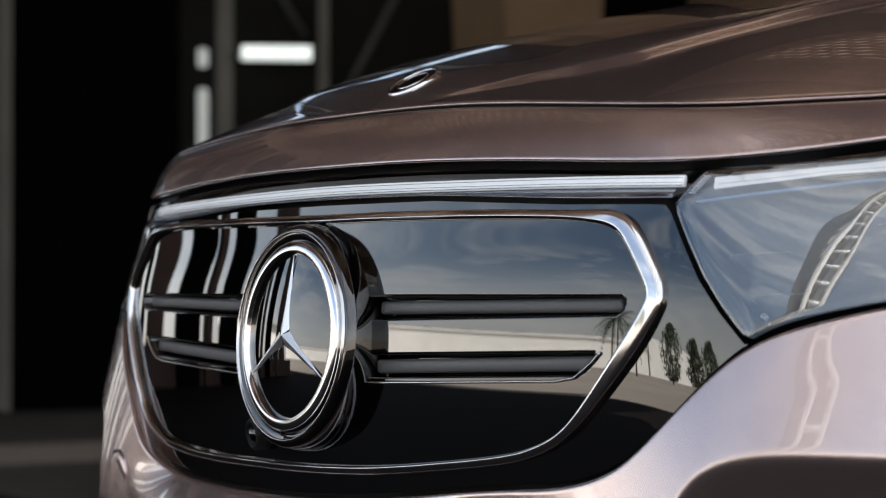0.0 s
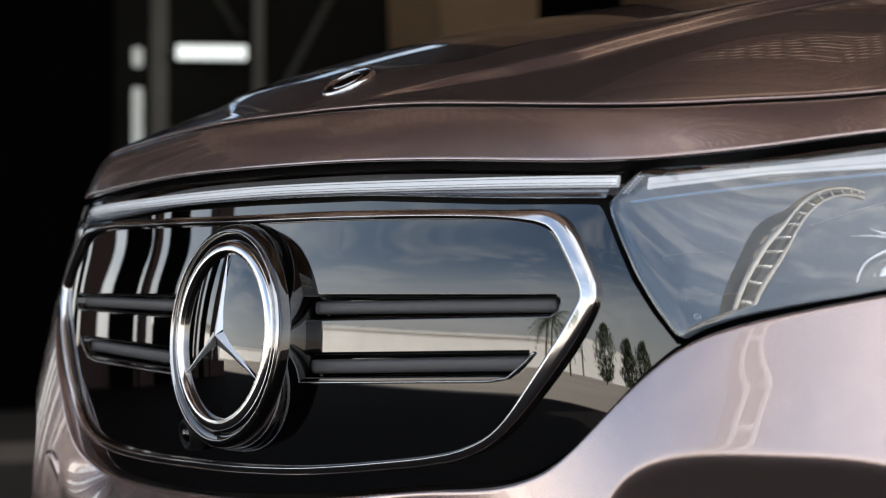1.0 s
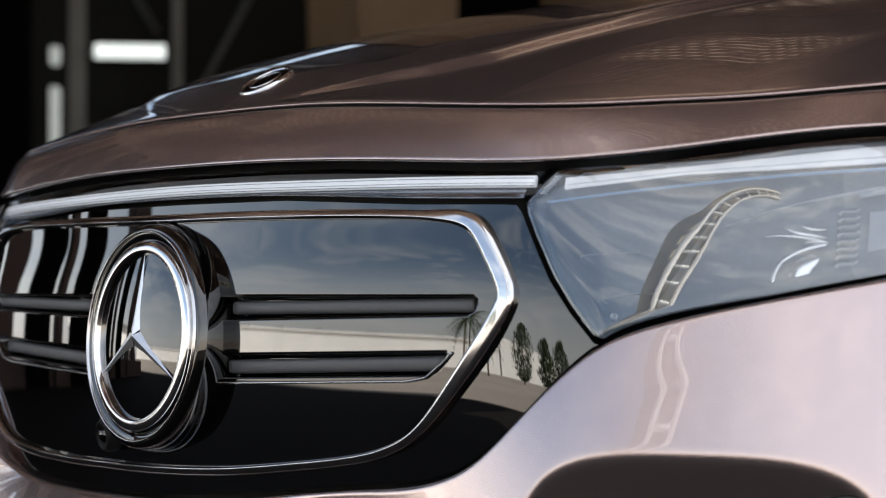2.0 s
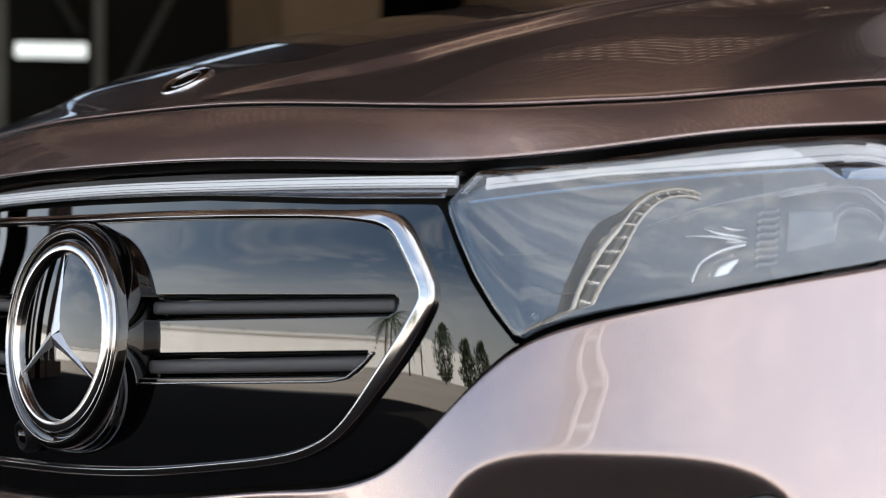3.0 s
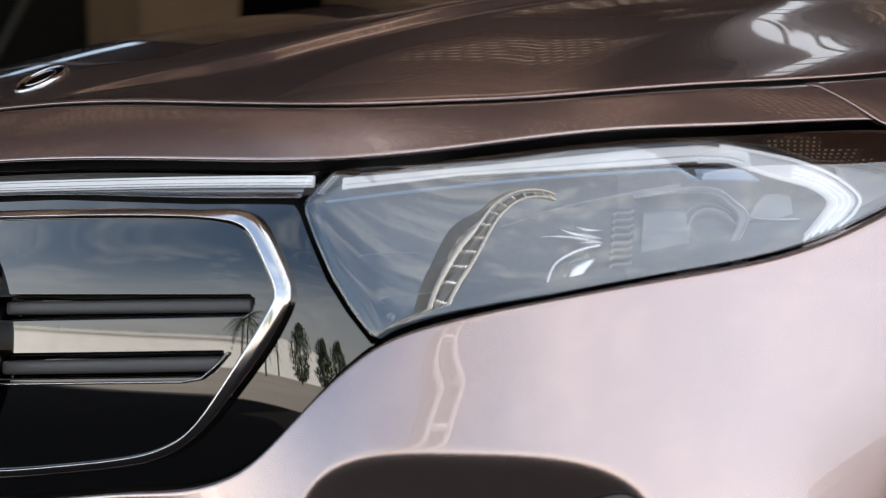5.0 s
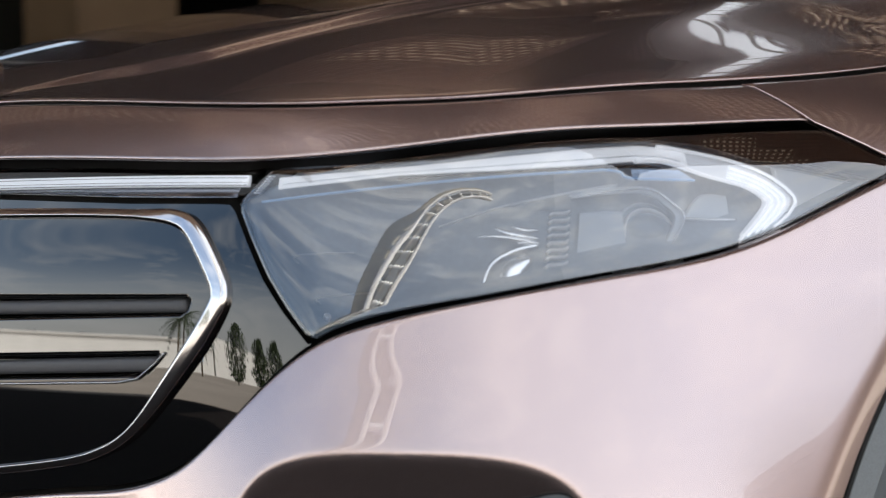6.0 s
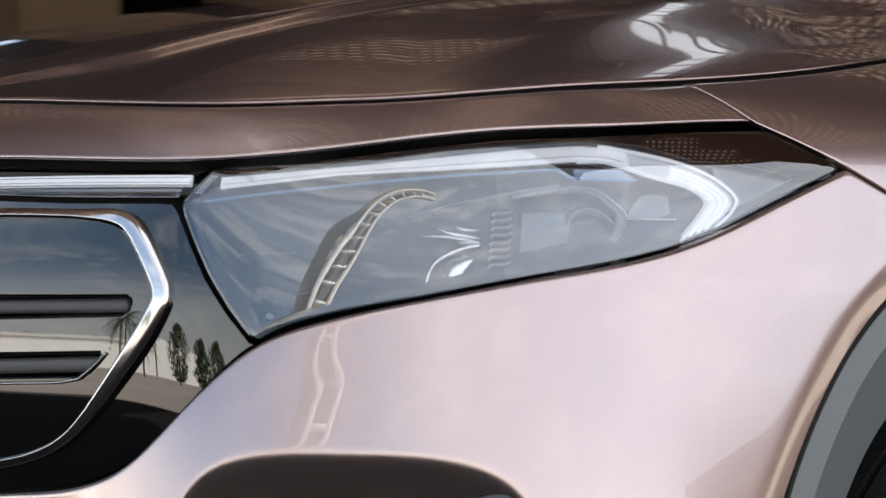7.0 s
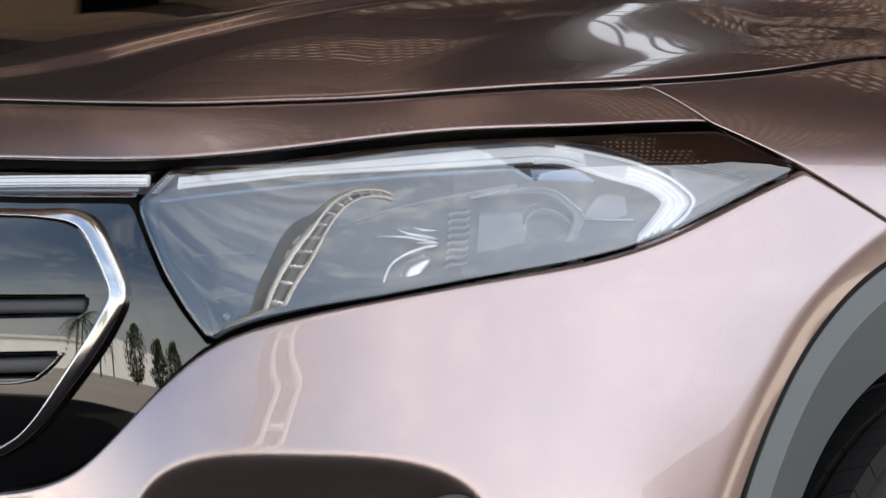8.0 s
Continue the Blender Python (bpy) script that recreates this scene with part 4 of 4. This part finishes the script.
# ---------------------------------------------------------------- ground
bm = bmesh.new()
# Slab edge doubles as the edge of the roof's shade on the paving.
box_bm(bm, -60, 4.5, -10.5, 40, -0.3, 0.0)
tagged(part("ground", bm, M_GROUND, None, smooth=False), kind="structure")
bm = bmesh.new()
vs = [bm.verts.new(c) for c in ((-2500, -2500, -0.02), (2500, -2500, -0.02), (2500, 2500, -0.02), (-2500, 2500, -0.02))]
bm.faces.new(vs)
tagged(part("pavement", bm, M_PLAZA, None, smooth=False), kind="structure")
bm = box_bm(bmesh.new(), -9.0, -7.75, 2.4, 19, 0.0, 0.004)
tagged(part("road", bm, M_PLAZA, None, smooth=False), "pale strip set in the dark floor", kind="structure")

bm = box_bm(bmesh.new(), -7.75, -3.2, 2.4, 22, 0.0, 0.004)
box_bm(bm, -11.98, -9.0, 2.4, 22, 0.0, 0.004)
tagged(part("floor", bm, M_FLOOR, None, smooth=False), "worn grey hall floor", kind="structure")

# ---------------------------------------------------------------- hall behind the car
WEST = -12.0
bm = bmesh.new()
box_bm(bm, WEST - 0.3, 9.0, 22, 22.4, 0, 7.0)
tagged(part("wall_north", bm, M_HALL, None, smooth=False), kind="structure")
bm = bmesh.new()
# Unseen slot left between these two boxes, to put a bright streak on the bonnet.
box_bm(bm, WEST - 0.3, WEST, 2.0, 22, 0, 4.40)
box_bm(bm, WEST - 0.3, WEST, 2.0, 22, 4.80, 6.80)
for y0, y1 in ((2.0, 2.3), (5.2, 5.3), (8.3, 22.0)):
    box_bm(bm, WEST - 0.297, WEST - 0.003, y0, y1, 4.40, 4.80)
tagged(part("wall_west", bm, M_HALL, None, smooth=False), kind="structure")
# roof: a dark deck with a slanting skylight slit, brown lattice under it
X0, X1, Y0, Y1 = -30.0, 6.8, -8.7, 26.0
STEP_X, STEP_Y = 0.2, -4.3       # east of STEP_X the roof begins further back
SLIT, SLIT_WAY, SLIT_LEN, SLIT_WIDE = Vector((-5.16, 9.83)), Vector((-0.6993, 0.7148)), 5.4, 0.225


def off_roof(x, y):
    return (x > -2.6 and y < -7.2) or (x > STEP_X and y < STEP_Y + 0.9 * max(x - 1.0, 0)) or (x < WEST - 0.6 and y > 3.0)


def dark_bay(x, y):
    """Hall's back bay, deck darkened for the bonnet's reflection, no lattice but one pane field."""
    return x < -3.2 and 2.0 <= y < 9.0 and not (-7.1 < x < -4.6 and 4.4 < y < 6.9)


def in_slit(x, y, more=0.0):
    d = Vector((x, y)) - SLIT
    u, v = d.dot(SLIT_WAY), d.dot(Vector((-SLIT_WAY.y, SLIT_WAY.x)))
    return abs(u) < SLIT_LEN + more and abs(v) < SLIT_WIDE + more


across = Vector((-SLIT_WAY.y, SLIT_WAY.x))
FRAME = 0.42                      # width of the curb round the skylight


def runs(level, along_x, a0, a1):
    """Stretches of a bar that stay on the roof and clear of the skylight's curb."""
    out, start, a = [], None, a0
    while a < a1:
        x, y = (a + 0.125, level) if along_x else (level, a + 0.125)
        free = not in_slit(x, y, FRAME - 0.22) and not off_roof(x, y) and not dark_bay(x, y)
        if free and start is None:
            start = a
        if not free and start is not None:
            out.append((start, a))
            start = None
        a += 0.25
    if start is not None:
        out.append((start, a1))
    return out


solid, pale, plain = bmesh.new(), bmesh.new(), bmesh.new()
for x in np.arange(X0, X1 - 0.1, 0.5):
    for y in np.arange(Y0, Y1 - 0.1, 0.5):
        if in_slit(x + 0.25, y + 0.25, 0.1) or off_roof(x, y):
            continue
        # Share of panes per bay sets how bright the paint's reflections get.
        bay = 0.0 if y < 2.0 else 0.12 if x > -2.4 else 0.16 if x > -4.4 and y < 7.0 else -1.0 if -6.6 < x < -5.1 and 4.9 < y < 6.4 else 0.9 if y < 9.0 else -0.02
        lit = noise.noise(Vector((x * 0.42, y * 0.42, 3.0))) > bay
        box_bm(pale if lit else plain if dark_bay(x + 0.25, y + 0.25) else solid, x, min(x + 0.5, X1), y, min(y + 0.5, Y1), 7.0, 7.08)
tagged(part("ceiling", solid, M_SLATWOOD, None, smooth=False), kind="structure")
tagged(part("ceiling_back", plain, M_DECK, None, smooth=False), "deck over the back bay, darkened for the bonnet's reflection", kind="structure")
tagged(part("ceiling_panes", pale, M_PANE, None, smooth=False), kind="structure")
bm = bmesh.new()
FAR_BAY = 8.5                     # behind this line the lattice is coarser
for y in list(np.arange(Y0 + 0.1, FAR_BAY, 0.17)) + list(np.arange(FAR_BAY + 0.1, Y1, 0.28)):
    for a, b in runs(y, True, X0, X1):
        box_bm(bm, a, b, y, y + (0.085 if y < FAR_BAY else 0.15), 6.985, 6.998)
tagged(part("ceiling_battens", bm, M_SLATWOOD, None, smooth=False), kind="structure")
bm = bmesh.new()
for y0, y1, pitch in ((Y0, FAR_BAY, 0.17), (FAR_BAY, Y1, 0.28)):
    for x in np.arange(X0 + 0.1, X1, pitch):
        for a, b in runs(x, False, y0, y1):
            box_bm(bm, x, x + pitch / 2, a, b, 6.970, 6.983)
tagged(part("ceiling_lattice", bm, M_LATTICE, None, smooth=False), kind="structure")
edge = bmesh.new()
slope = math.atan2(0.9, 1.0)
box_bm(edge, 0.0, 7.9, -0.12, 0.75, 6.86, 7.1, Matrix.Translation((1.0, STEP_Y, 0)) @ Matrix.Rotation(slope, 4, "Z"))
tagged(part("ceiling_edge", edge, M_SLATWOOD, None, smooth=False), kind="structure")
curb = bmesh.new()
turn = Matrix.Translation((SLIT.x, SLIT.y, 0)) @ Matrix.Rotation(math.atan2(SLIT_WAY.y, SLIT_WAY.x), 4, "Z")
for sg in (-1, 1):
    e0, e1 = sorted((sg * SLIT_WIDE, sg * (SLIT_WIDE + FRAME)))
    box_bm(curb, -SLIT_LEN - FRAME, SLIT_LEN + FRAME, e0, e1, 6.82, 7.2, turn)
    e0, e1 = sorted((sg * SLIT_LEN, sg * (SLIT_LEN + FRAME)))
    box_bm(curb, e0, e1, -SLIT_WIDE, SLIT_WIDE, 6.82, 7.2, turn)
tagged(part("skylight_curb", curb, M_SLATWOOD, None, smooth=False), kind="structure")
# Unseen diffusing pane, added to keep a sun patch off the floor.
pane = box_bm(bmesh.new(), -SLIT_LEN + 0.004, SLIT_LEN - 0.004, -SLIT_WIDE + 0.004, SLIT_WIDE - 0.004, 7.15, 7.158, turn)
tagged(part("skylight_pane", pane, M_FROST, None, smooth=False), kind="structure")
for k in range(11):
    u = -SLIT_LEN + 0.5 + k * 1.05
    c = SLIT + SLIT_WAY * u
    m = Matrix.Translation((c.x, c.y, 7.08)) @ Matrix.Rotation(math.atan2(across.y, across.x), 4, "Z")
    rib = part("skylight_bar", box_bm(bmesh.new(), -SLIT_WIDE, SLIT_WIDE, -0.03, 0.03, -0.04, 0.04, m), M_STEEL, None, smooth=False)
    tagged(rib, "grey steel bar across the frosted skylight", "roof bar", "bars across the skylight")

# Board added so its colour lifts the black wall to dim olive.
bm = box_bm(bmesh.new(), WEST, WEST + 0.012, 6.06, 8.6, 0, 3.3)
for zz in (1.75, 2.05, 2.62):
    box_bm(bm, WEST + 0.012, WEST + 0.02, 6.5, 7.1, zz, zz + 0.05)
tagged(part("wall_panel", bm, M_DIMPANEL, None, smooth=False), "thin board added for the dim olive area of the wall", kind="structure")

# posts, window strips and the lit tube along the dark wall
def upright(name, y0, y1, z0, z1, material, label, category, depth=0.18, lean_out=0.0):
    bm = box_bm(bmesh.new(), WEST + 0.02, WEST + 0.02 + depth, y0, y1, z0, z1)
    bmesh.ops.bevel(bm, geom=bm.edges, offset=min(0.012, (y1 - y0) * 0.2), segments=2, affect="EDGES")
    return tagged(part(name, bm, material, None, smooth=False), label, category)


upright("steel_post", 4.74, 4.84, 0, 6.25, M_STEEL, "grey steel post against the dark wall", "post", 0.03)
upright("steel_post", 6.32, 6.45, 0, 6.25, M_STEEL, "slim grey steel post beside a lit window strip", "post", 0.03)
upright("steel_post", 7.12, 7.21, 0, 6.25, M_STEEL, "brown steel post beside the lit tube", "post", 0.03)
upright("window_strip", 6.18, 6.26, 2.29, 2.42, M_WINDOW, "small frosted window lit from behind", "window", 0.03)
upright("window_strip", 6.18, 6.26, 1.62, 2.15, M_WINDOW, "tall frosted window strip lit from behind", "window", 0.03)
upright("window_strip", 6.18, 6.26, 1.28, 1.585, M_WINDOW, "short frosted window strip lit from behind", "window", 0.03)
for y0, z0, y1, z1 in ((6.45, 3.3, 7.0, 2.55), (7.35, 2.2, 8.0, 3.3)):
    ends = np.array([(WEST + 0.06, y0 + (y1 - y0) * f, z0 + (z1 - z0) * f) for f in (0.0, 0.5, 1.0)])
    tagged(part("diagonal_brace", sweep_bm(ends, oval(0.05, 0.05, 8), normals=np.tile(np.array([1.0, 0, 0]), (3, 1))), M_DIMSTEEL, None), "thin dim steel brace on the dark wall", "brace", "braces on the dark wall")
wall_lamp = tagged(new("wall_lamp"), "white lit fluorescent tube on brackets from the dark wall", "lamp")
wall_lamp.matrix_world = pose(WEST + 0.37, 6.60, 2.38, 0, 0, 60.4)
part("tube", sweep_bm(np.array([(-0.235 + 0.047 * i, 0, 0) for i in range(11)]), oval(0.13, 0.10, 14), normals=np.tile(np.array([0, 0, 1.0]), (11, 1))), M_TUBE, wall_lamp)
back = wall_lamp.matrix_world.inverted()
for x in (-0.15, 0.15):
    a = Vector((x, 0.03, 0))
    w = wall_lamp.matrix_world @ a
    b = back @ Vector((WEST - 0.01, w.y, w.z))
    part("bracket", sweep_bm(np.array([a, (a + b) / 2, b]), oval(0.03, 0.03, 8), normals=np.tile(np.array([0, 0, 1.0]), (3, 1))), M_STEEL, wall_lamp)
for y0, y1, lab in ((8.10, 9.25, "broad tan timber column in the hall"), (10.3, 11.4, "tan timber column deep in the hall"), (13.4, 14.6, "brown timber column far in the hall")):
    bm = bmesh.new()
    p = np.array([[(WEST + 0.05, y0 + 0.25 * f, 6.5 * (1 - f)), (WEST + 0.7, y0 + 0.25 * f, 6.5 * (1 - f)), (WEST + 0.7, y1 - 0.25 * f, 6.5 * (1 - f)), (WEST + 0.05, y1 - 0.25 * f, 6.5 * (1 - f))] for f in np.linspace(1, 0, 6)])
    tagged(part("timber_column", grid_bm(p, wrap=True), M_TAN, None, smooth=False), lab, "column", "tan columns along the wall")
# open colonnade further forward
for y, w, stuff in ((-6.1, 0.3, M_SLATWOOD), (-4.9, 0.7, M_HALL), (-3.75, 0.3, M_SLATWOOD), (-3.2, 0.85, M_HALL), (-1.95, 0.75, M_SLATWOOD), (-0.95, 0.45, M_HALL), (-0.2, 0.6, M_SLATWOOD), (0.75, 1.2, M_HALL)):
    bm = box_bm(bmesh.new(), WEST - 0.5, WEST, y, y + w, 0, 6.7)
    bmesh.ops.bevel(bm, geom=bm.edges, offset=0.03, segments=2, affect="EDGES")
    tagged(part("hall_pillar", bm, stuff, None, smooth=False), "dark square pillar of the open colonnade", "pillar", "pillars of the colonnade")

for y0, y1, w in ((-7.4, -5.2, 0.5), (-2.6, -4.3, 0.35)):
    foot, head = np.array([WEST - 0.9, y0, 0.0]), np.array([WEST - 0.9, y1, 6.9])
    strut = sweep_bm(np.array([foot + (head - foot) * f for f in np.linspace(0, 1, 5)]), [(-w / 2, -0.15), (w / 2, -0.15), (w / 2, 0.15), (-w / 2, 0.15)], normals=np.tile(np.array([1.0, 0, 0]), (5, 1)))
    tagged(part("leaning_strut", strut, M_SLATWOOD, None, smooth=False), "dark leaning strut behind the colonnade", "strut", "leaning struts of the colonnade")
# Unseen low wall, added to darken what the bumper's far corner reflects.
bm = box_bm(bmesh.new(), WEST - 0.35, WEST - 0.15, -8.0, 2.0, 0, 0.6)
tagged(part("wall_low", bm, M_SLATWOOD, None, smooth=False), "low dark wall added between the pillars to dim the bumper", kind="structure")

# ---------------------------------------------------------------- across the plaza
far = tagged(new("low_building"), "long low white building with a flat roof", "building")
far.location = (-132, -156, 0)
far.rotation_euler = (0, 0, radians(-38))
part("wall", box_bm(bmesh.new(), -66, 48, -12, 12, 0, 7.0), M_WHITEWALL, far, smooth=False)
part("roof", box_bm(bmesh.new(), -66.5, 48.5, -12.5, 12.5, 7.0, 7.5), M_WHITEWALL, far, smooth=False)
part("gable_wing", box_bm(bmesh.new(), 49, 92, -12, 12, 0, 10.0), M_WHITEWALL, far, smooth=False)
part("sign", box_bm(bmesh.new(), 36, 42, 12.02, 12.3, 3.4, 6.2), M_BLUE, far, "small blue-framed sign", smooth=False)
part("sign_face", box_bm(bmesh.new(), 36.6, 41.4, 12.3, 12.4, 4.0, 5.6), M_WHITEWALL, far, smooth=False)
for k in range(7):
    part("roof_unit", box_bm(bmesh.new(), -60 + 16 * k, -57 + 16 * k, -2, 2, 7.5, 8.4), M_GREYROOF, far, smooth=False)
pavilion = tagged(new("pavilion"), "white pavilion with a dark glazed base", "building")
pavilion.location = (-62, -31, 0)
pavilion.rotation_euler = (0, 0, radians(26))
part("wall", box_bm(bmesh.new(), -4, 4, -2.4, 9, 1.9, 5.2), M_WHITEWALL, pavilion, smooth=False)
part("roof", box_bm(bmesh.new(), -4.6, 4.8, -3, 9.6, 5.2, 5.6), M_GREYROOF, pavilion, smooth=False)
part("glazed_base", box_bm(bmesh.new(), -3.9, 3.9, -2.3, 8.9, 0, 1.9), M_GLOSS, pavilion, smooth=False)
for k in range(7):
    part("window_frame", box_bm(bmesh.new(), 3.92, 4.04, -2.3 + 1.8 * k, -2.1 + 1.8 * k, 0, 1.9), M_GREYROOF, pavilion, smooth=False)
side_house = tagged(new("side_building"), "plain sandstone building in sunlight", "building")
side_house.location = (22, 21, 0)
side_house.rotation_euler = (0, 0, radians(-40))
part("wall", box_bm(bmesh.new(), -12, 14, -3, 3, 0, 7.0), M_SAND, side_house, smooth=False)
part("roof", box_bm(bmesh.new(), -12.3, 14.3, -3.3, 3.3, 7.0, 7.4), M_SAND, side_house, smooth=False)


def palm(x, y, height, seed, spread=2.0):
    rnd = random.Random(seed)
    top = tagged(new("palm_tree"), "tall palm tree with a ragged green crown", "tree", "palms on the plaza")
    top.location = (x, y, 0)
    rows = []
    for f in np.linspace(0, 1, 14):
        r = 0.22 - 0.09 * f
        rows.append([(r * math.cos(a) + 0.5 * f * f, r * math.sin(a), height * f) for a in np.linspace(0, 2 * math.pi, 9)[:-1]])
    part("trunk", grid_bm(np.array(rows), wrap=True), M_TRUNK, top)
    bm = bmesh.new()
    for k in range(46):
        a, up = rnd.uniform(0, 2 * math.pi), rnd.uniform(-0.5, 1.1)
        ln = spread * rnd.uniform(0.75, 1.15)
        d, c = Vector((math.cos(a), math.sin(a), 0)), Vector((-math.sin(a), math.cos(a), 0))
        pts = [Vector((0.5, 0, height)) + d * (ln * f * math.cos(up * (1 - f))) + Vector((0, 0, ln * (math.sin(up) * f - 0.55 * f * f))) for f in np.linspace(0.02, 1, 12)]
        for i in range(11):
            for sd in (1, -1):
                w = 0.42 * math.sin(math.pi * (i + 1.2) / 12.5)
                q = pts[i] + c * (sd * w) + d * 0.16 - Vector((0, 0, 0.14 + rnd.uniform(0, 0.08)))
                vs = [bm.verts.new(pts[i]), bm.verts.new(pts[i] + (pts[i + 1] - pts[i]) * 0.55), bm.verts.new(q)]
                bm.faces.new(vs)
    part("crown", bm, M_LEAF, top, smooth=False)
    return top


def cypress(x, y, height, seed):
    rnd = random.Random(seed)
    top = tagged(new("columnar_tree"), "dense dark green columnar tree", "tree", "columnar trees on the plaza")
    top.location = (x, y, 0)
    rows = [[(0.16 * math.cos(a) * (1.1 - f), 0.16 * math.sin(a) * (1.1 - f), height * 0.9 * f) for a in np.linspace(0, 2 * math.pi, 8)[:-1]] for f in np.linspace(0, 1, 6)]
    part("trunk", grid_bm(np.array(rows), wrap=True), M_TRUNK, top)
    bm = bmesh.new()
    for k in range(2200):
        f = rnd.uniform(0.06, 1)
        r = height * 0.29 * math.sin(math.pi * min(1, f * 0.93 + 0.06)) ** 0.6 * math.sqrt(rnd.uniform(0.1, 1.15))
        a = rnd.uniform(0, 2 * math.pi)
        r *= 1.25 + 0.9 * noise.noise(Vector((math.cos(a) * 1.6 + seed, math.sin(a) * 1.6, f * 7.0)))
        p = Vector((r * math.cos(a), r * math.sin(a), height * f))
        e = [Vector((rnd.uniform(-1, 1), rnd.uniform(-1, 1), rnd.uniform(-0.4, 1.2))) * 0.34 for _ in range(3)]
        bm.faces.new([bm.verts.new(p + q) for q in e])
    part("crown", bm, M_LEAF, top, smooth=False)
    return top


for x, y, h, seed, spread in ((-44.0, -72.0, 6.4, 1, 4.6), (-39.5, -74.0, 5.0, 2, 4.2), (-47.5, -80.0, 8.0, 5, 4.4)):
    palm(x, y, h, seed, spread)
cypress(-30.5, -77, 7.2, 3)
cypress(-24.5, -80, 6.0, 4)
cypress(-20.5, -82, 6.4, 6)

# white curved ladder arch over the plaza
arch = tagged(new("lattice_arch"), "tall white curved ladder arch over the plaza", "arch")
arch.location = (5.7, -30, 0)


BOW = [(-4.2, 0), (-2.9, 6), (-1.6, 12), (-0.3, 17.2), (0.5, 22.3), (1.6, 28.0), (4.6, 32.8), (9.4, 35.8), (13.4, 36.8)]
bow_x = spline([(i / 8, p[0]) for i, p in enumerate(BOW)])
bow_z = spline([(i / 8, p[1]) for i, p in enumerate(BOW)])


def arch_at(f, out=0.0, back=0.0):
    """Along the arch, f from its foot to its end; out: metres to its outer side."""
    x, z = bow_x(f), bow_z(f)
    tx, tz = bow_x(f + 0.01) - bow_x(f - 0.01), bow_z(f + 0.01) - bow_z(f - 0.01)
    n = math.hypot(tx, tz)
    out += 0.38 * math.exp(-((f - 0.64) / 0.16) ** 2) * min(max(out / 0.72, -1), 1)
    nx, nz = -tz, tx
    return np.array([x + out * nx / n, back, z + out * nz / n])


fs = np.linspace(0, 1, 70)
flat = np.tile(np.array([0, 1.0, 0]), (70, 1))
for o in (0.72, -0.78):
    part("chord", sweep_bm(np.array([arch_at(f, o) for f in fs]), oval(0.46, 0.46, 8, 0.6), normals=flat), M_WHITEWALL, arch, "white painted chord")
# Shade on the arch's side is put into this plate's grey-tan.
part("side_plate", sweep_bm(np.array([arch_at(f, 1.42, -0.7) for f in fs]), [(-0.5, -0.1), (0.5, -0.1), (0.5, 0.1), (-0.5, 0.1)], normals=flat), M_SHADE, arch, "grey-tan plate for the shaded side of the arch")
part("web", sweep_bm(np.array([arch_at(f, -0.05, -0.6) for f in fs]), [(-0.7, -0.06), (0.7, -0.06), (0.7, 0.06), (-0.7, 0.06)], normals=flat), M_SHADE, arch, "grey-tan web")
for k in range(1, 18):
    f0 = k / 18
    a, b = arch_at(f0, 0.72), arch_at(f0 + 0.012, -0.78)
    part("rung", sweep_bm(np.array([a, (a + b) / 2, b]), oval(0.36, 0.34, 8, 0.6), normals=np.tile(np.array([0, 1.0, 0]), (3, 1))), M_WHITEWALL, arch)
